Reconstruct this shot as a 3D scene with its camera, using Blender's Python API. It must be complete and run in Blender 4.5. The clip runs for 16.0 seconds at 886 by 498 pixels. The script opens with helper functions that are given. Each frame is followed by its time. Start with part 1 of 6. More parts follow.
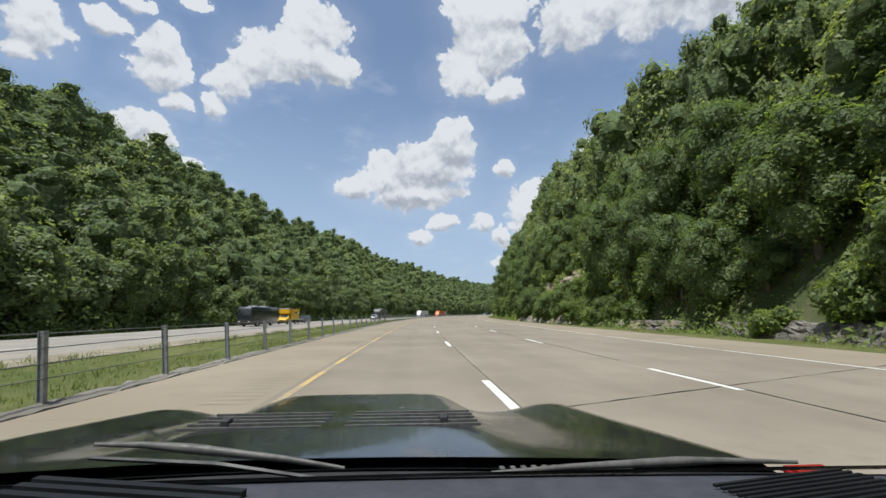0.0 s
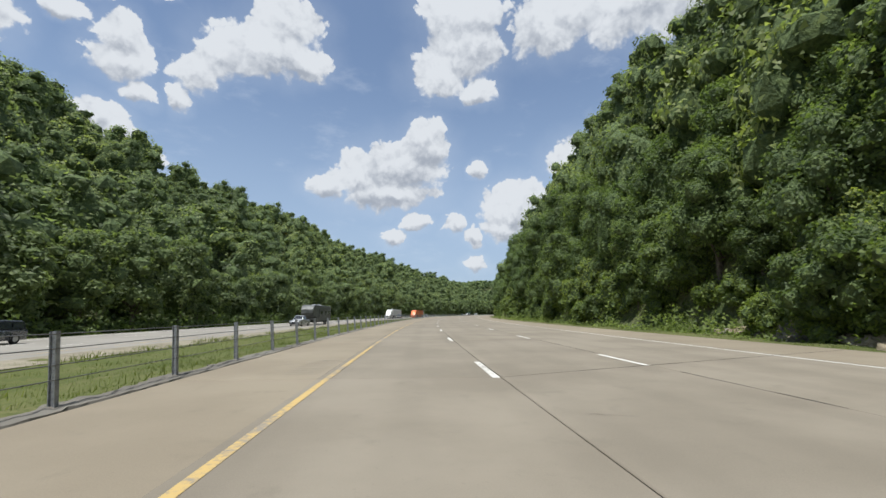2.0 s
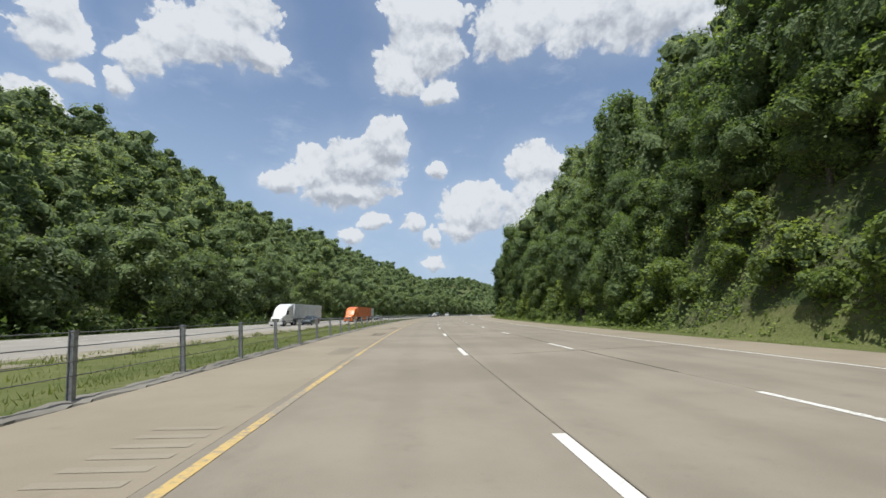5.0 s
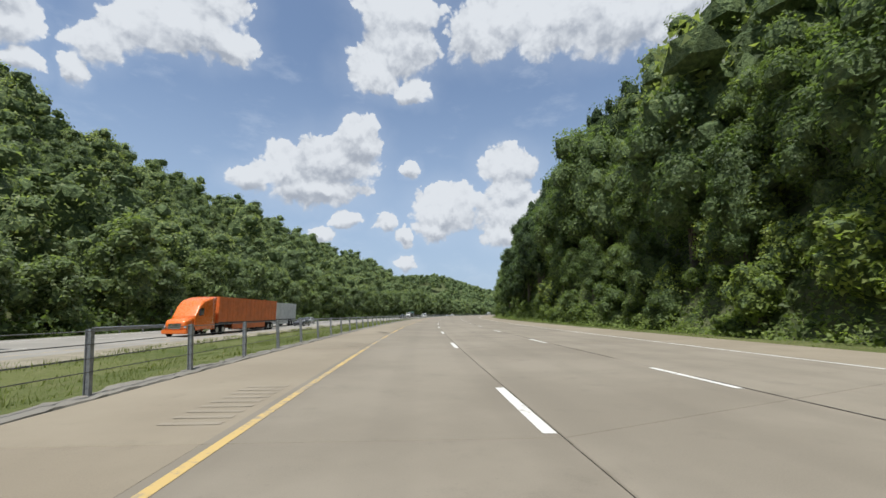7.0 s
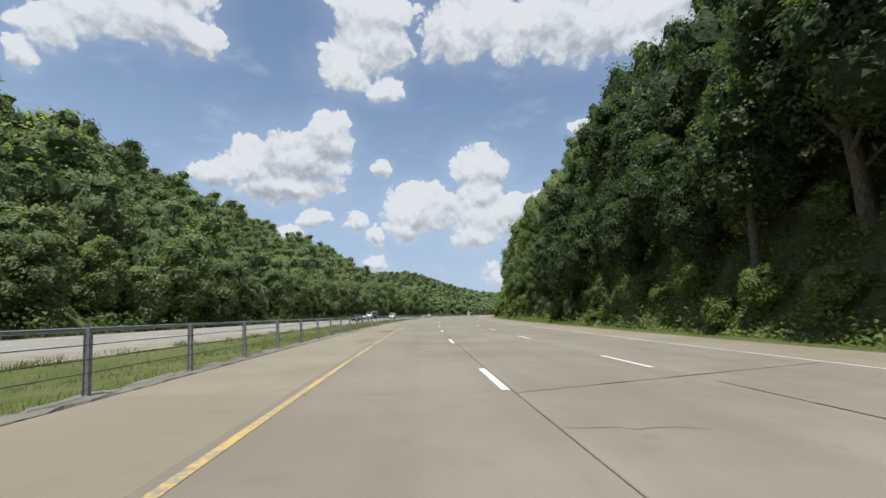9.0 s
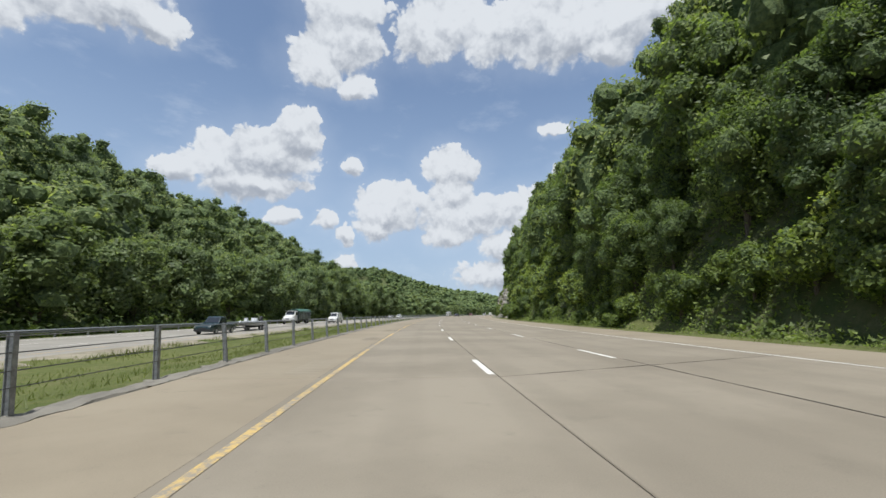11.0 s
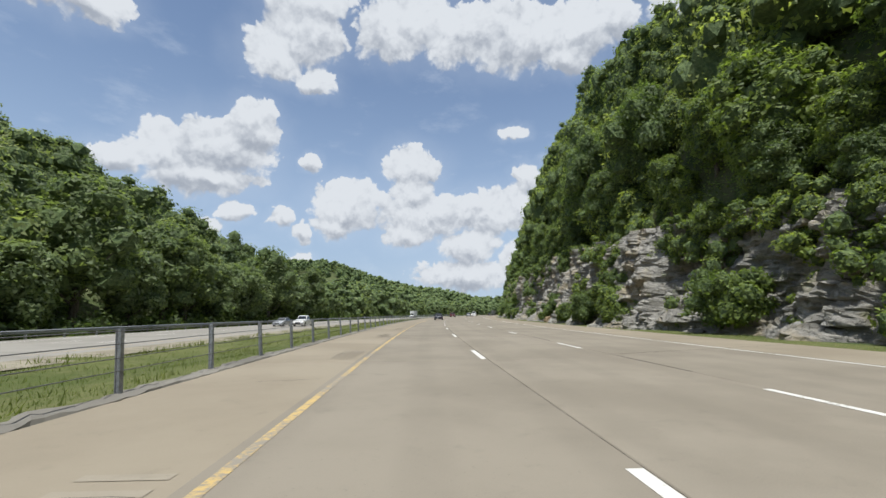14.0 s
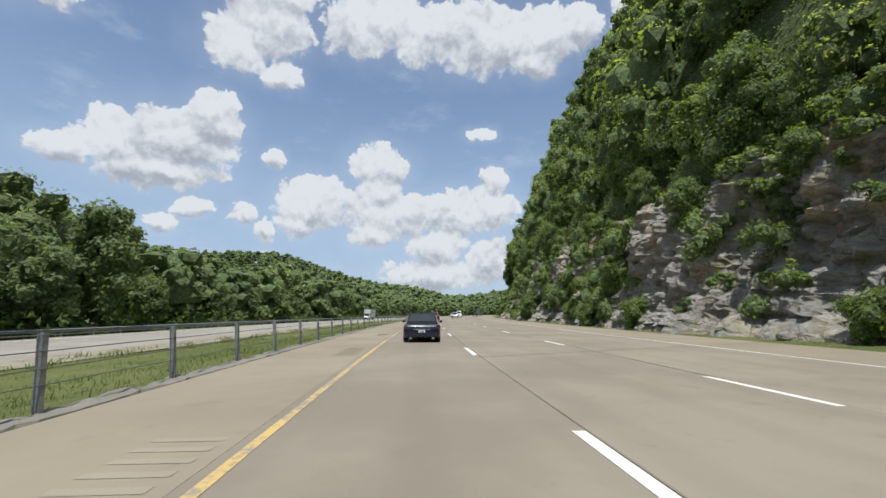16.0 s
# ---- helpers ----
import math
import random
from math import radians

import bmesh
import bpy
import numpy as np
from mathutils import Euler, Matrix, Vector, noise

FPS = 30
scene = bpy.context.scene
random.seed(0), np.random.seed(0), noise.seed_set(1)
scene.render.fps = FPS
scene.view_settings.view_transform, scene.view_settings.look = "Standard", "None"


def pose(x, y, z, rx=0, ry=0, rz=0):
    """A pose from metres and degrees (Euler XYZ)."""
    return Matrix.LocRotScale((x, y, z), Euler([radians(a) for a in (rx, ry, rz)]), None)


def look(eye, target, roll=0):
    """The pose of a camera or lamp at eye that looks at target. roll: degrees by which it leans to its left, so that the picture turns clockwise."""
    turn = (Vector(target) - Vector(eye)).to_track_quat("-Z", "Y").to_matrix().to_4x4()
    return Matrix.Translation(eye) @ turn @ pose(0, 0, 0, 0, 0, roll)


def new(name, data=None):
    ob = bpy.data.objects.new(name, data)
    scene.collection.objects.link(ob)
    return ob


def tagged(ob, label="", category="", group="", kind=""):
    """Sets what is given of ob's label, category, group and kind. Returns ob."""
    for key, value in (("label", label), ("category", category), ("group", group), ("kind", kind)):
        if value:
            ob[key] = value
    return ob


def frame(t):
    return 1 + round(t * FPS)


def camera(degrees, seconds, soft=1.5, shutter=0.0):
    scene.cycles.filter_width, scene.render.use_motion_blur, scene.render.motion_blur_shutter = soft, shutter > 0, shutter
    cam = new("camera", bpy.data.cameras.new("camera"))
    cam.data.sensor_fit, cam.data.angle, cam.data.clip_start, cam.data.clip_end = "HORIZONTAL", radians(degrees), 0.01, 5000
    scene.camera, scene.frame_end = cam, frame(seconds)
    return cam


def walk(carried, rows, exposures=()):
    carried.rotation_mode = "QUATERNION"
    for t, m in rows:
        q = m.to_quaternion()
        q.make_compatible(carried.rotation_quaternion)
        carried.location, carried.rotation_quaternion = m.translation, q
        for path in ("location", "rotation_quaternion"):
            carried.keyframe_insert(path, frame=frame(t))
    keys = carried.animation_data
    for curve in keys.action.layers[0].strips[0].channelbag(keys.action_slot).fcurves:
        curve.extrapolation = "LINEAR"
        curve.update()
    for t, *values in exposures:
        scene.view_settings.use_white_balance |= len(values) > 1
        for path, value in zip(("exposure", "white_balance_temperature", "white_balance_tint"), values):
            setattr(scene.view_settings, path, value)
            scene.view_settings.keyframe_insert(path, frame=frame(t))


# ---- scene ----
R = 1008.0          # radius of the road's right-hand bend
EYE = 1.38          # height of the eye above the road


def at(s, x, z=0.0):
    """A point s metres along the road and x metres to the right of the driving line."""
    a = s / R
    return Vector((R - (R - x) * math.cos(a), (R - x) * math.sin(a), z))


def along(s, x=0.0, z=0.0, turn=0.0):
    """A pose that stands on the road at (s, x), its y axis down the road, turned to the left by turn degrees."""
    return Matrix.Translation(at(s, x, z)) @ Matrix.Rotation(-s / R + radians(turn), 4, "Z")


def eye_pose(s, x, yaw, pitch, roll):
    return along(s, x, EYE, yaw) @ pose(0, 0, 0, 90 + pitch, roll, 0)


cam = camera(93.5, 16.0, shutter=0.0)
# seconds, way along the road, offset to the right, yaw beyond the road's heading, pitch, roll
PATH = [
    (0, 0.00, 0.00, -4.35, 8.80, 0.0),
    (0.5, 17.47, -0.12, -4.07, 8.80, 0.0),
    (1, 34.93, -0.22, -3.93, 8.80, 0.0),
    (1.5, 52.40, -0.28, -4.00, 8.80, 0.0),
    (2, 69.87, -0.28, -4.18, 8.80, 0.0),
    (2.5, 87.34, -0.28, -4.14, 8.80, 0.0),
    (3, 104.83, -0.28, -4.09, 8.80, 0.0),
    (3.5, 122.31, -0.28, -4.04, 8.80, 0.0),
    (4, 139.81, -0.22, -4.03, 8.80, 0.0),
    (5.0, 174.83, -0.16, -4.00, 8.80, 0.0),
    (5.75, 201.13, -0.12, -3.97, 8.80, 0.0),
    (6.5, 227.45, -0.08, -3.94, 8.80, 0.0),
    (7, 245.03, -0.05, -3.84, 8.80, 0.0),
    (7.5, 262.61, -0.07, -3.83, 8.80, 0.0),
    (8, 280.22, -0.09, -3.87, 8.80, 0.0),
    (8.5, 297.84, -0.11, -3.86, 8.80, 0.0),
    (9, 315.49, -0.13, -3.87, 8.80, 0.0),
    (10.0, 350.85, -0.17, -3.86, 8.80, 0.0),
    (10.75, 377.43, -0.19, -3.85, 8.80, 0.0),
    (11.5, 404.07, -0.22, -3.83, 8.80, 0.0),
    (12, 421.87, -0.25, -3.80, 8.80, 0.0),
    (12.5, 439.69, -0.28, -3.78, 8.80, 0.0),
    (13, 457.55, -0.33, -3.73, 8.80, 0.0),
    (13.5, 475.44, -0.37, -3.68, 8.80, 0.0),
    (14, 493.36, -0.42, -3.37, 8.80, 0.0),
    (14.5, 511.31, -0.46, -3.31, 8.80, 0.0),
    (15, 529.31, -0.48, -3.45, 8.80, 0.0),
    (15.5, 547.33, -0.45, -3.79, 8.80, 0.0),
    (16, 565.40, -0.42, -3.85, 8.80, 0.0),
]
walk(cam, [(t, eye_pose(s, x, y, p, r)) for t, s, x, y, p, r in PATH], [(0.0, 0.18, 6150.0, 8.0), (16.0, 0.18, 6150.0, 8.0)])


# ---- world, sun ----
SUN_EL, SUN_AZ = 70.0, 216.0       # degrees above the horizon; clockwise from north (y)
world = bpy.data.worlds.new("world")
scene.world = world
world.use_nodes = True


class Graph:
    """Short hand for building node trees."""

    def __init__(self, tree):
        self.t = tree

    def node(self, kind, props=None, **links):
        n = self.t.nodes.new(kind)
        for key, value in (props or {}).items():
            if key == "operation":
                n.operation = value
            elif key == "blend_type":
                n.blend_type = value
            elif key == "data_type":
                n.data_type = value
            elif key == "distance":
                n.distance = value
            elif key == "feature":
                n.feature = value
        for key, value in links.items():
            sock = n.inputs[int(key[1:])] if key[0] == "i" and key[1:].isdigit() else n.inputs[key.replace("_", " ")]
            if isinstance(value, bpy.types.NodeSocket):
                self.t.links.new(value, sock)
            else:
                sock.default_value = value
        return n

    def math(self, op, a, b=0.0, clamp=False):
        n = self.node("ShaderNodeMath", {"operation": op}, i0=a, i1=b)
        n.use_clamp = clamp
        return n.outputs[0]

    def vec(self, op, a, b=(0, 0, 0)):
        n = self.node("ShaderNodeVectorMath", {"operation": op}, i0=a, i1=b)
        return n.outputs["Value"] if op in ("LENGTH", "DOT_PRODUCT") else n.outputs[0]

    def noise(self, vector, scale, detail=3.0, rough=0.5, colour=False):
        n = self.node("ShaderNodeTexNoise", None, Vector=vector, Scale=scale, Detail=detail, Roughness=rough)
        return n.outputs["Color" if colour else "Fac"]

    def ramp(self, value, lo, hi, a=0.0, b=1.0, smooth=True):
        n = self.node("ShaderNodeMapRange", None, i0=value, i1=lo, i2=hi, i3=a, i4=b)
        n.interpolation_type = "SMOOTHSTEP" if smooth else "LINEAR"
        return n.outputs[0]

    def mix(self, fac, a, b, how="MIX"):
        n = self.t.nodes.new("ShaderNodeMix")
        n.data_type, n.blend_type = "RGBA", how
        for sock, value in ((n.inputs[0], fac), (n.inputs[6], a), (n.inputs[7], b)):
            if isinstance(value, bpy.types.NodeSocket):
                self.t.links.new(value, sock)
            elif isinstance(value, (int, float)):
                sock.default_value = value
            else:
                sock.default_value = (*value, 1.0) if len(value) == 3 else value
        return n.outputs[2]


# fair-weather clouds: azimuth to the right of north, elevation, half width, half height (degrees)
CLOUDS = [
    (26.8, 16.1, 3.5, 3.0),
    (-42.9, 27.1, 2.8, 2.4),
    (-44.0, 24.6, 1.4, 1.1),
    (-37.1, 30.0, 2.0, 0.9),
    (-32.4, 29.1, 2.2, 2.0),
    (-31.9, 26.6, 2.8, 1.6),
    (-30.6, 23.8, 1.9, 1.1),
    (-14.2, 35.3, 4.1, 2.6),
    (-16.6, 31.8, 5.6, 2.7),
    (-21.2, 30.0, 3.3, 2.2),
    (-24.3, 27.5, 2.4, 2.2),
    (-26.0, 24.4, 1.4, 1.6),
    (-11.6, 31.2, 3.0, 1.8),
    (10.9, 38.0, 5.2, 2.6),
    (11.8, 34.3, 4.9, 3.1),
    (7.4, 31.6, 3.6, 2.9),
    (13.5, 29.5, 2.8, 1.5),
    (-33.9, 20.2, 2.5, 2.0),
    (-32.1, 19.4, 1.7, 1.6),
    (-28.7, 17.2, 1.9, 0.9),
    (-28.9, 34.5, 1.5, 0.7),
    (-34.8, 32.5, 1.3, 0.7),
    (5.5, 22.7, 3.3, 2.9),
    (2.4, 19.7, 5.7, 3.2),
    (-4.1, 18.7, 3.0, 2.5),
    (-8.1, 16.8, 3.0, 1.6),
    (0.3, 16.2, 7.0, 1.9),
    (13.0, 19.2, 1.2, 1.0),
    (4.4, 12.2, 2.1, 1.0),
    (1.5, 10.3, 2.1, 1.1),
    (9.7, 12.3, 1.5, 1.5),
    (12.3, 10.4, 1.2, 1.2),
    (12.6, 6.5, 1.5, 0.9),
    (27.1, 37.0, 4.9, 3.0),
    (34.4, 36.0, 7.5, 3.4),
    (42.7, 35.0, 7.8, 3.3),
    (51.9, 34.7, 5.6, 2.8),
    (49.5, 32.2, 3.8, 1.8),
    (56.2, 34.7, 2.8, 2.2),
    (41.4, 24.1, 2.3, 0.8),
    (26.9, 19.5, 4.1, 2.5),
    (18.5, 14.4, 4.9, 2.8),
    (16.3, 11.8, 2.8, 1.5),
    (28.5, 13.1, 6.1, 3.2),
    (26.1, 10.7, 3.4, 1.8),
    (37.2, 13.5, 6.5, 2.6),
    (35.2, 9.0, 4.6, 1.9),
    (43.2, 17.9, 1.9, 1.8),
    (42.7, 14.1, 3.8, 2.6),
    (34.8, 5.0, 7.3, 2.0),
    (42.5, 6.9, 3.8, 3.1),
    (64.9, 35.4, 3.8, 2.3),
    (23.9, 35.5, 4.7, 3.0),
    (73.0, 25.0, 6.9, 4.2),
    (83.0, 27.5, 5.0, 3.5),
    (74.5, 14.4, 6.8, 3.7),
    (88.6, 14.7, 7.0, 4.6),
]
group = bpy.data.node_groups.new("cloud_field", "ShaderNodeTree")
group.interface.new_socket("Vector", in_out="INPUT", socket_type="NodeSocketVector")
group.interface.new_socket("Value", in_out="OUTPUT", socket_type="NodeSocketFloat")
g = Graph(group)
g_in, g_out = group.nodes.new("NodeGroupInput"), group.nodes.new("NodeGroupOutput")
field = None
for az, el, w, h in CLOUDS:
    a, e = radians(az), radians(el)
    c = (math.sin(a) * math.cos(e), math.cos(a) * math.cos(e), math.sin(e))
    d = g.vec("SUBTRACT", g_in.outputs[0], c)
    d = g.vec("MULTIPLY", d, (1 / radians(w), 1 / radians(w), 1 / (1.22 * radians(h) * math.cos(e))))
    f = g.math("SUBTRACT", 1.0, g.vec("LENGTH", d))
    if field is None:
        field = f
    else:
        n = g.node("ShaderNodeMath", {"operation": "SMOOTH_MAX"}, i0=field, i1=f, i2=0.25)
        field = n.outputs[0]
group.links.new(field, g_out.inputs[0])

w = Graph(world.node_tree)
world.node_tree.nodes.clear()
sky = world.node_tree.nodes.new("ShaderNodeTexSky")
sky.sky_type, sky.sun_disc = "NISHITA", False
sky.sun_elevation, sky.sun_rotation = radians(SUN_EL), radians(SUN_AZ)
sky.altitude, sky.air_density, sky.dust_density, sky.ozone_density = 200.0, 1.0, 1.2, 1.6
way = world.node_tree.nodes.new("ShaderNodeTexCoord").outputs["Generated"]


def billows(v):
    """The cauliflower swellings of the clouds, at three sizes."""
    total = 0.0
    for scale, share in ((19.0, 0.42), (46.0, 0.26), (105.0, 0.14)):
        far = w.node("ShaderNodeTexVoronoi", {"feature": "SMOOTH_F1"}, Vector=v, Scale=scale, Smoothness=0.35).outputs["Distance"]
        total = w.math("ADD", w.math("MULTIPLY", w.math("SUBTRACT", 0.45, far), share), total)
    return total


def clouds_at(shift):
    """How thick the clouds are, looking a little higher by shift: the bodies, and the swellings on them."""
    v = w.vec("ADD", way, (0.0, 0.0, shift))
    big = w.vec("MULTIPLY", w.vec("SUBTRACT", w.noise(v, 9.0, 3.0, 0.55, True), (0.5, 0.5, 0.5)), (0.066, 0.066, 0.052))
    fine = w.vec("MULTIPLY", w.vec("SUBTRACT", w.noise(v, 40.0, 5.0, 0.6, True), (0.5, 0.5, 0.5)), (0.026, 0.026, 0.026))
    v = w.vec("ADD", w.vec("ADD", v, big), fine)
    n = world.node_tree.nodes.new("ShaderNodeGroup")
    n.node_tree = group
    world.node_tree.links.new(v, n.inputs[0])
    return n.outputs[0], billows(v)


(body, swell), (body_up, swell_up) = clouds_at(0.0), clouds_at(0.016)
thick = w.math("ADD", w.math("ADD", body, swell), 0.12)
rise = w.math("SUBTRACT", body, body_up)
crisp = w.ramp(rise, -0.16, 0.10)
cover = w.ramp(thick, 0.0, w.ramp(crisp, 0.0, 1.0, 0.34, 0.12))
wisp = w.math("MULTIPLY", w.ramp(w.noise(w.vec("MULTIPLY", way, (1.0, 1.0, 2.6)), 6.0, 6.0, 0.62), 0.50, 0.80), 0.30)
wisp = w.math("MAXIMUM", wisp, w.ramp(body, -0.9, 0.3, 0.0, 0.13))
lit = w.math("ADD", w.math("MULTIPLY", rise, 1.25), w.math("MULTIPLY", w.math("SUBTRACT", swell, swell_up), 1.5))
lit = w.math("ADD", lit, w.math("MULTIPLY", w.math("SUBTRACT", w.noise(way, 10.0, 4.0, 0.55), 0.47), 1.5))
lit = w.ramp(lit, -0.75, 0.42)
cloud_colour = w.mix(lit, (0.350, 0.370, 0.415), (0.675, 0.678, 0.690))
sky_colour = w.mix(1.0, sky.outputs[0], (0.099, 0.102, 0.108), "MULTIPLY")
height = w.node("ShaderNodeSeparateXYZ", None, i0=way).outputs[2]
hazy = w.mix(w.ramp(height, 0.0, 0.60, 0.86, 0.20), sky_colour, (0.400, 0.490, 0.612))
hazy = w.mix(wisp, hazy, (0.70, 0.73, 0.78))
# unseen noise clouds overhead and behind, added to brighten the dark foliage
unseen_clouds = w.noise(w.vec("MULTIPLY", way, (1.0, 1.0, 1.7)), 3.4, 6.0, 0.58)
yy = w.node("ShaderNodeSeparateXYZ", None, i0=way).outputs[1]
away = w.math("MAXIMUM", w.ramp(height, 0.62, 0.75), w.ramp(yy, 0.15, -0.1))
unseen_clouds = w.math("MULTIPLY", w.ramp(unseen_clouds, 0.46, 0.60), away)
shown = w.mix(w.math("MAXIMUM", cover, unseen_clouds), hazy, cloud_colour)
back = w.node("ShaderNodeBackground", None, Color=shown, Strength=1.0)
w.node("ShaderNodeOutputWorld", None, Surface=back.outputs[0])

sun = new("sun", bpy.data.lights.new("sun", "SUN"))
sun.data.energy, sun.data.angle, sun.data.color = 4.8, radians(0.53), (1.0, 0.955, 0.89)
a, e = radians(SUN_AZ), radians(SUN_EL)
to_sun = Vector((math.sin(a) * math.cos(e), math.cos(a) * math.cos(e), math.sin(e)))
sun.matrix_world = look(to_sun * 300, (0, 0, 0))


# ---- materials ----
def material(name, rough=0.6, metal=0.0, spec=0.5):
    m = bpy.data.materials.new(name)
    m.use_nodes = True
    q = Graph(m.node_tree)
    b = m.node_tree.nodes["Principled BSDF"]
    b.inputs["Roughness"].default_value, b.inputs["Metallic"].default_value = rough, metal
    b.inputs["Specular IOR Level"].default_value = spec
    return m, q, b


def place(q):
    return q.node("ShaderNodeNewGeometry").outputs["Position"]


def bump(q, b, height, strength=0.3, far=0.02):
    n = q.node("ShaderNodeBump", None, Strength=strength, Distance=far, Height=height)
    q.t.links.new(n.outputs[0], b.inputs["Normal"])


def colour(q, b, value):
    if isinstance(value, bpy.types.NodeSocket):
        q.t.links.new(value, b.inputs["Base Color"])
    else:
        b.inputs["Base Color"].default_value = (*value, 1.0)


def plain(name, c, rough=0.5, metal=0.0, wear=0.12, scale=9.0, spec=0.5):
    """Paint, plastic or metal with slight uneven wear."""
    m, q, b = material(name, rough, metal, spec)
    p = q.node("ShaderNodeTexCoord").outputs["Object"]
    n = q.noise(p, scale, 4.0, 0.6)
    dark, light = tuple(v * (1 - wear) for v in c), tuple(min(1.0, v * (1 + wear)) for v in c)
    colour(q, b, q.mix(q.ramp(n, 0.3, 0.7), dark, light))
    q.t.links.new(q.ramp(q.noise(p, scale * 3), 0.3, 0.7, max(0.02, rough - 0.06), min(1.0, rough + 0.08)), b.inputs["Roughness"])
    return m


def concrete(name, low, high, by_piece=True, tracks=True):
    m, q, b = material(name, 0.88, 0.0, 0.3)
    p = place(q)
    blotch = q.ramp(q.noise(p, 0.22, 5.0, 0.6), 0.35, 0.65)
    grain = q.noise(p, 60.0, 3.0, 0.7)
    stain = q.ramp(q.noise(p, 1.3, 6.0, 0.65), 0.56, 0.72)
    c = q.mix(blotch, low, high)
    c = q.mix(q.math("MULTIPLY", stain, 0.35), c, tuple(v * 0.66 for v in low))
    c = q.mix(q.ramp(grain, 0.3, 0.7, 0.0, 0.30), c, tuple(v * 1.15 for v in high))
    speck = q.ramp(q.noise(p, 14.0, 4.0, 0.7), 0.60, 0.70)
    c = q.mix(q.math("MULTIPLY", speck, 0.25), c, tuple(v * 0.7 for v in low))
    if by_piece:
        r = q.node("ShaderNodeObjectInfo").outputs["Random"]
        c = q.mix(q.ramp(r, 0.0, 1.0, 0.0, 0.22, False), c, tuple(v * 0.78 for v in low))
    if tracks:
        # rubber worn into the wheel paths and the oil strip: a band along the local x of each slab
        x = q.node("ShaderNodeSeparateXYZ", None, i0=q.node("ShaderNodeTexCoord").outputs["Object"]).outputs[0]
        wave = q.math("COSINE", q.math("MULTIPLY", x, 3.6))
        c = q.mix(q.math("MULTIPLY", q.ramp(wave, 0.1, 1.0, 0.0, 0.22), q.noise(p, 0.6, 3.0)), c, tuple(v * 0.62 for v in low))
    colour(q, b, c)
    bump(q, b, grain, 0.25, 0.004)
    return m


def leaves(name, dark, light, tip, through_light=0.5):
    """Foliage: every leaf its own shade, drifting from clump to clump."""
    m, q, b = material(name, 0.55, 0.0, 0.3)
    geo = q.node("ShaderNodeNewGeometry")
    r = geo.outputs["Random Per Island"]
    clump = q.noise(geo.outputs["Position"], 0.35, 3.0, 0.6)
    own = q.node("ShaderNodeObjectInfo").outputs["Random"]
    shade = q.t.nodes.new("ShaderNodeAttribute")
    shade.attribute_name = "tint"
    own = q.math("ADD", own, q.math("MULTIPLY", shade.outputs["Fac"], 1.6))
    k = q.math("ADD", q.math("MULTIPLY", r, 0.45), q.math("ADD", q.math("MULTIPLY", clump, 0.55), q.math("MULTIPLY", own, 0.26)))
    c = q.mix(q.ramp(k, 0.35, 0.9, 0.0, 1.0), dark, light)
    c = q.mix(q.ramp(k, 0.86, 1.08), c, tip)
    colour(q, b, c)
    t = q.node("ShaderNodeBsdfTranslucent", None, Color=q.mix(1.0, c, (1.5, 1.6, 0.75), "MULTIPLY"))
    s = q.node("ShaderNodeMixShader", None, i0=through_light, i1=b.outputs[0], i2=t.outputs[0])
    q.t.links.new(s.outputs[0], m.node_tree.nodes["Material Output"].inputs[0])
    return m


M_SLAB = concrete("road_concrete", (0.186, 0.161, 0.123), (0.246, 0.215, 0.167))
M_SHOULDER = concrete("shoulder_concrete", (0.210, 0.176, 0.127), (0.264, 0.226, 0.166), True, False)
M_FAR_ROAD = concrete("far_road_concrete", (0.212, 0.198, 0.172), (0.262, 0.246, 0.215), False, False)
M_KERB = concrete("berm_asphalt", (0.118, 0.108, 0.090), (0.205, 0.190, 0.160), False, False)
M_LEAF = leaves("leaves", (0.080, 0.114, 0.046), (0.172, 0.225, 0.072), (0.250, 0.295, 0.088))
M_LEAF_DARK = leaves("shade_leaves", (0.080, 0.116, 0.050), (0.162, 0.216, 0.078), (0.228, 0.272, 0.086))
M_LEAF_BRIGHT = leaves("bush_leaves", (0.100, 0.138, 0.042), (0.215, 0.270, 0.070), (0.295, 0.335, 0.092))
# darkened copy of the leaves: shade under the canopy put into the colour
M_LEAF_SHADED = leaves("shaded_canopy_leaves", (0.046, 0.074, 0.031), (0.104, 0.150, 0.055), (0.165, 0.205, 0.072), 0.42)
M_WOODS = leaves("woods_leaves", (0.100, 0.130, 0.062), (0.196, 0.242, 0.099), (0.262, 0.300, 0.116))
M_YOUNG_WOODS = leaves("young_woods_leaves", (0.118, 0.152, 0.056), (0.225, 0.275, 0.092), (0.300, 0.338, 0.112), 0.55)
# paler and bluer than woods_leaves: distance haze put into the leaf colour
M_HAZED_WOODS = leaves("hazed_woods_leaves", (0.112, 0.144, 0.080), (0.205, 0.250, 0.118), (0.270, 0.305, 0.130))


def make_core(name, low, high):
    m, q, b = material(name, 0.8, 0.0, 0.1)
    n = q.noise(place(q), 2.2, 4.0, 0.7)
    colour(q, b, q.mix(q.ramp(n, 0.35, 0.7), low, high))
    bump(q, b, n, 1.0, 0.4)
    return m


def make_bark():
    m, q, b = material("bark", 0.9, 0.0, 0.2)
    p = q.node("ShaderNodeTexCoord").outputs["Object"]
    n = q.noise(q.vec("MULTIPLY", p, (9, 9, 1.6)), 1.5, 5.0, 0.7)
    colour(q, b, q.mix(q.ramp(n, 0.3, 0.7), (0.055, 0.045, 0.035), (0.19, 0.165, 0.135)))
    bump(q, b, n, 0.8, 0.03)
    return m


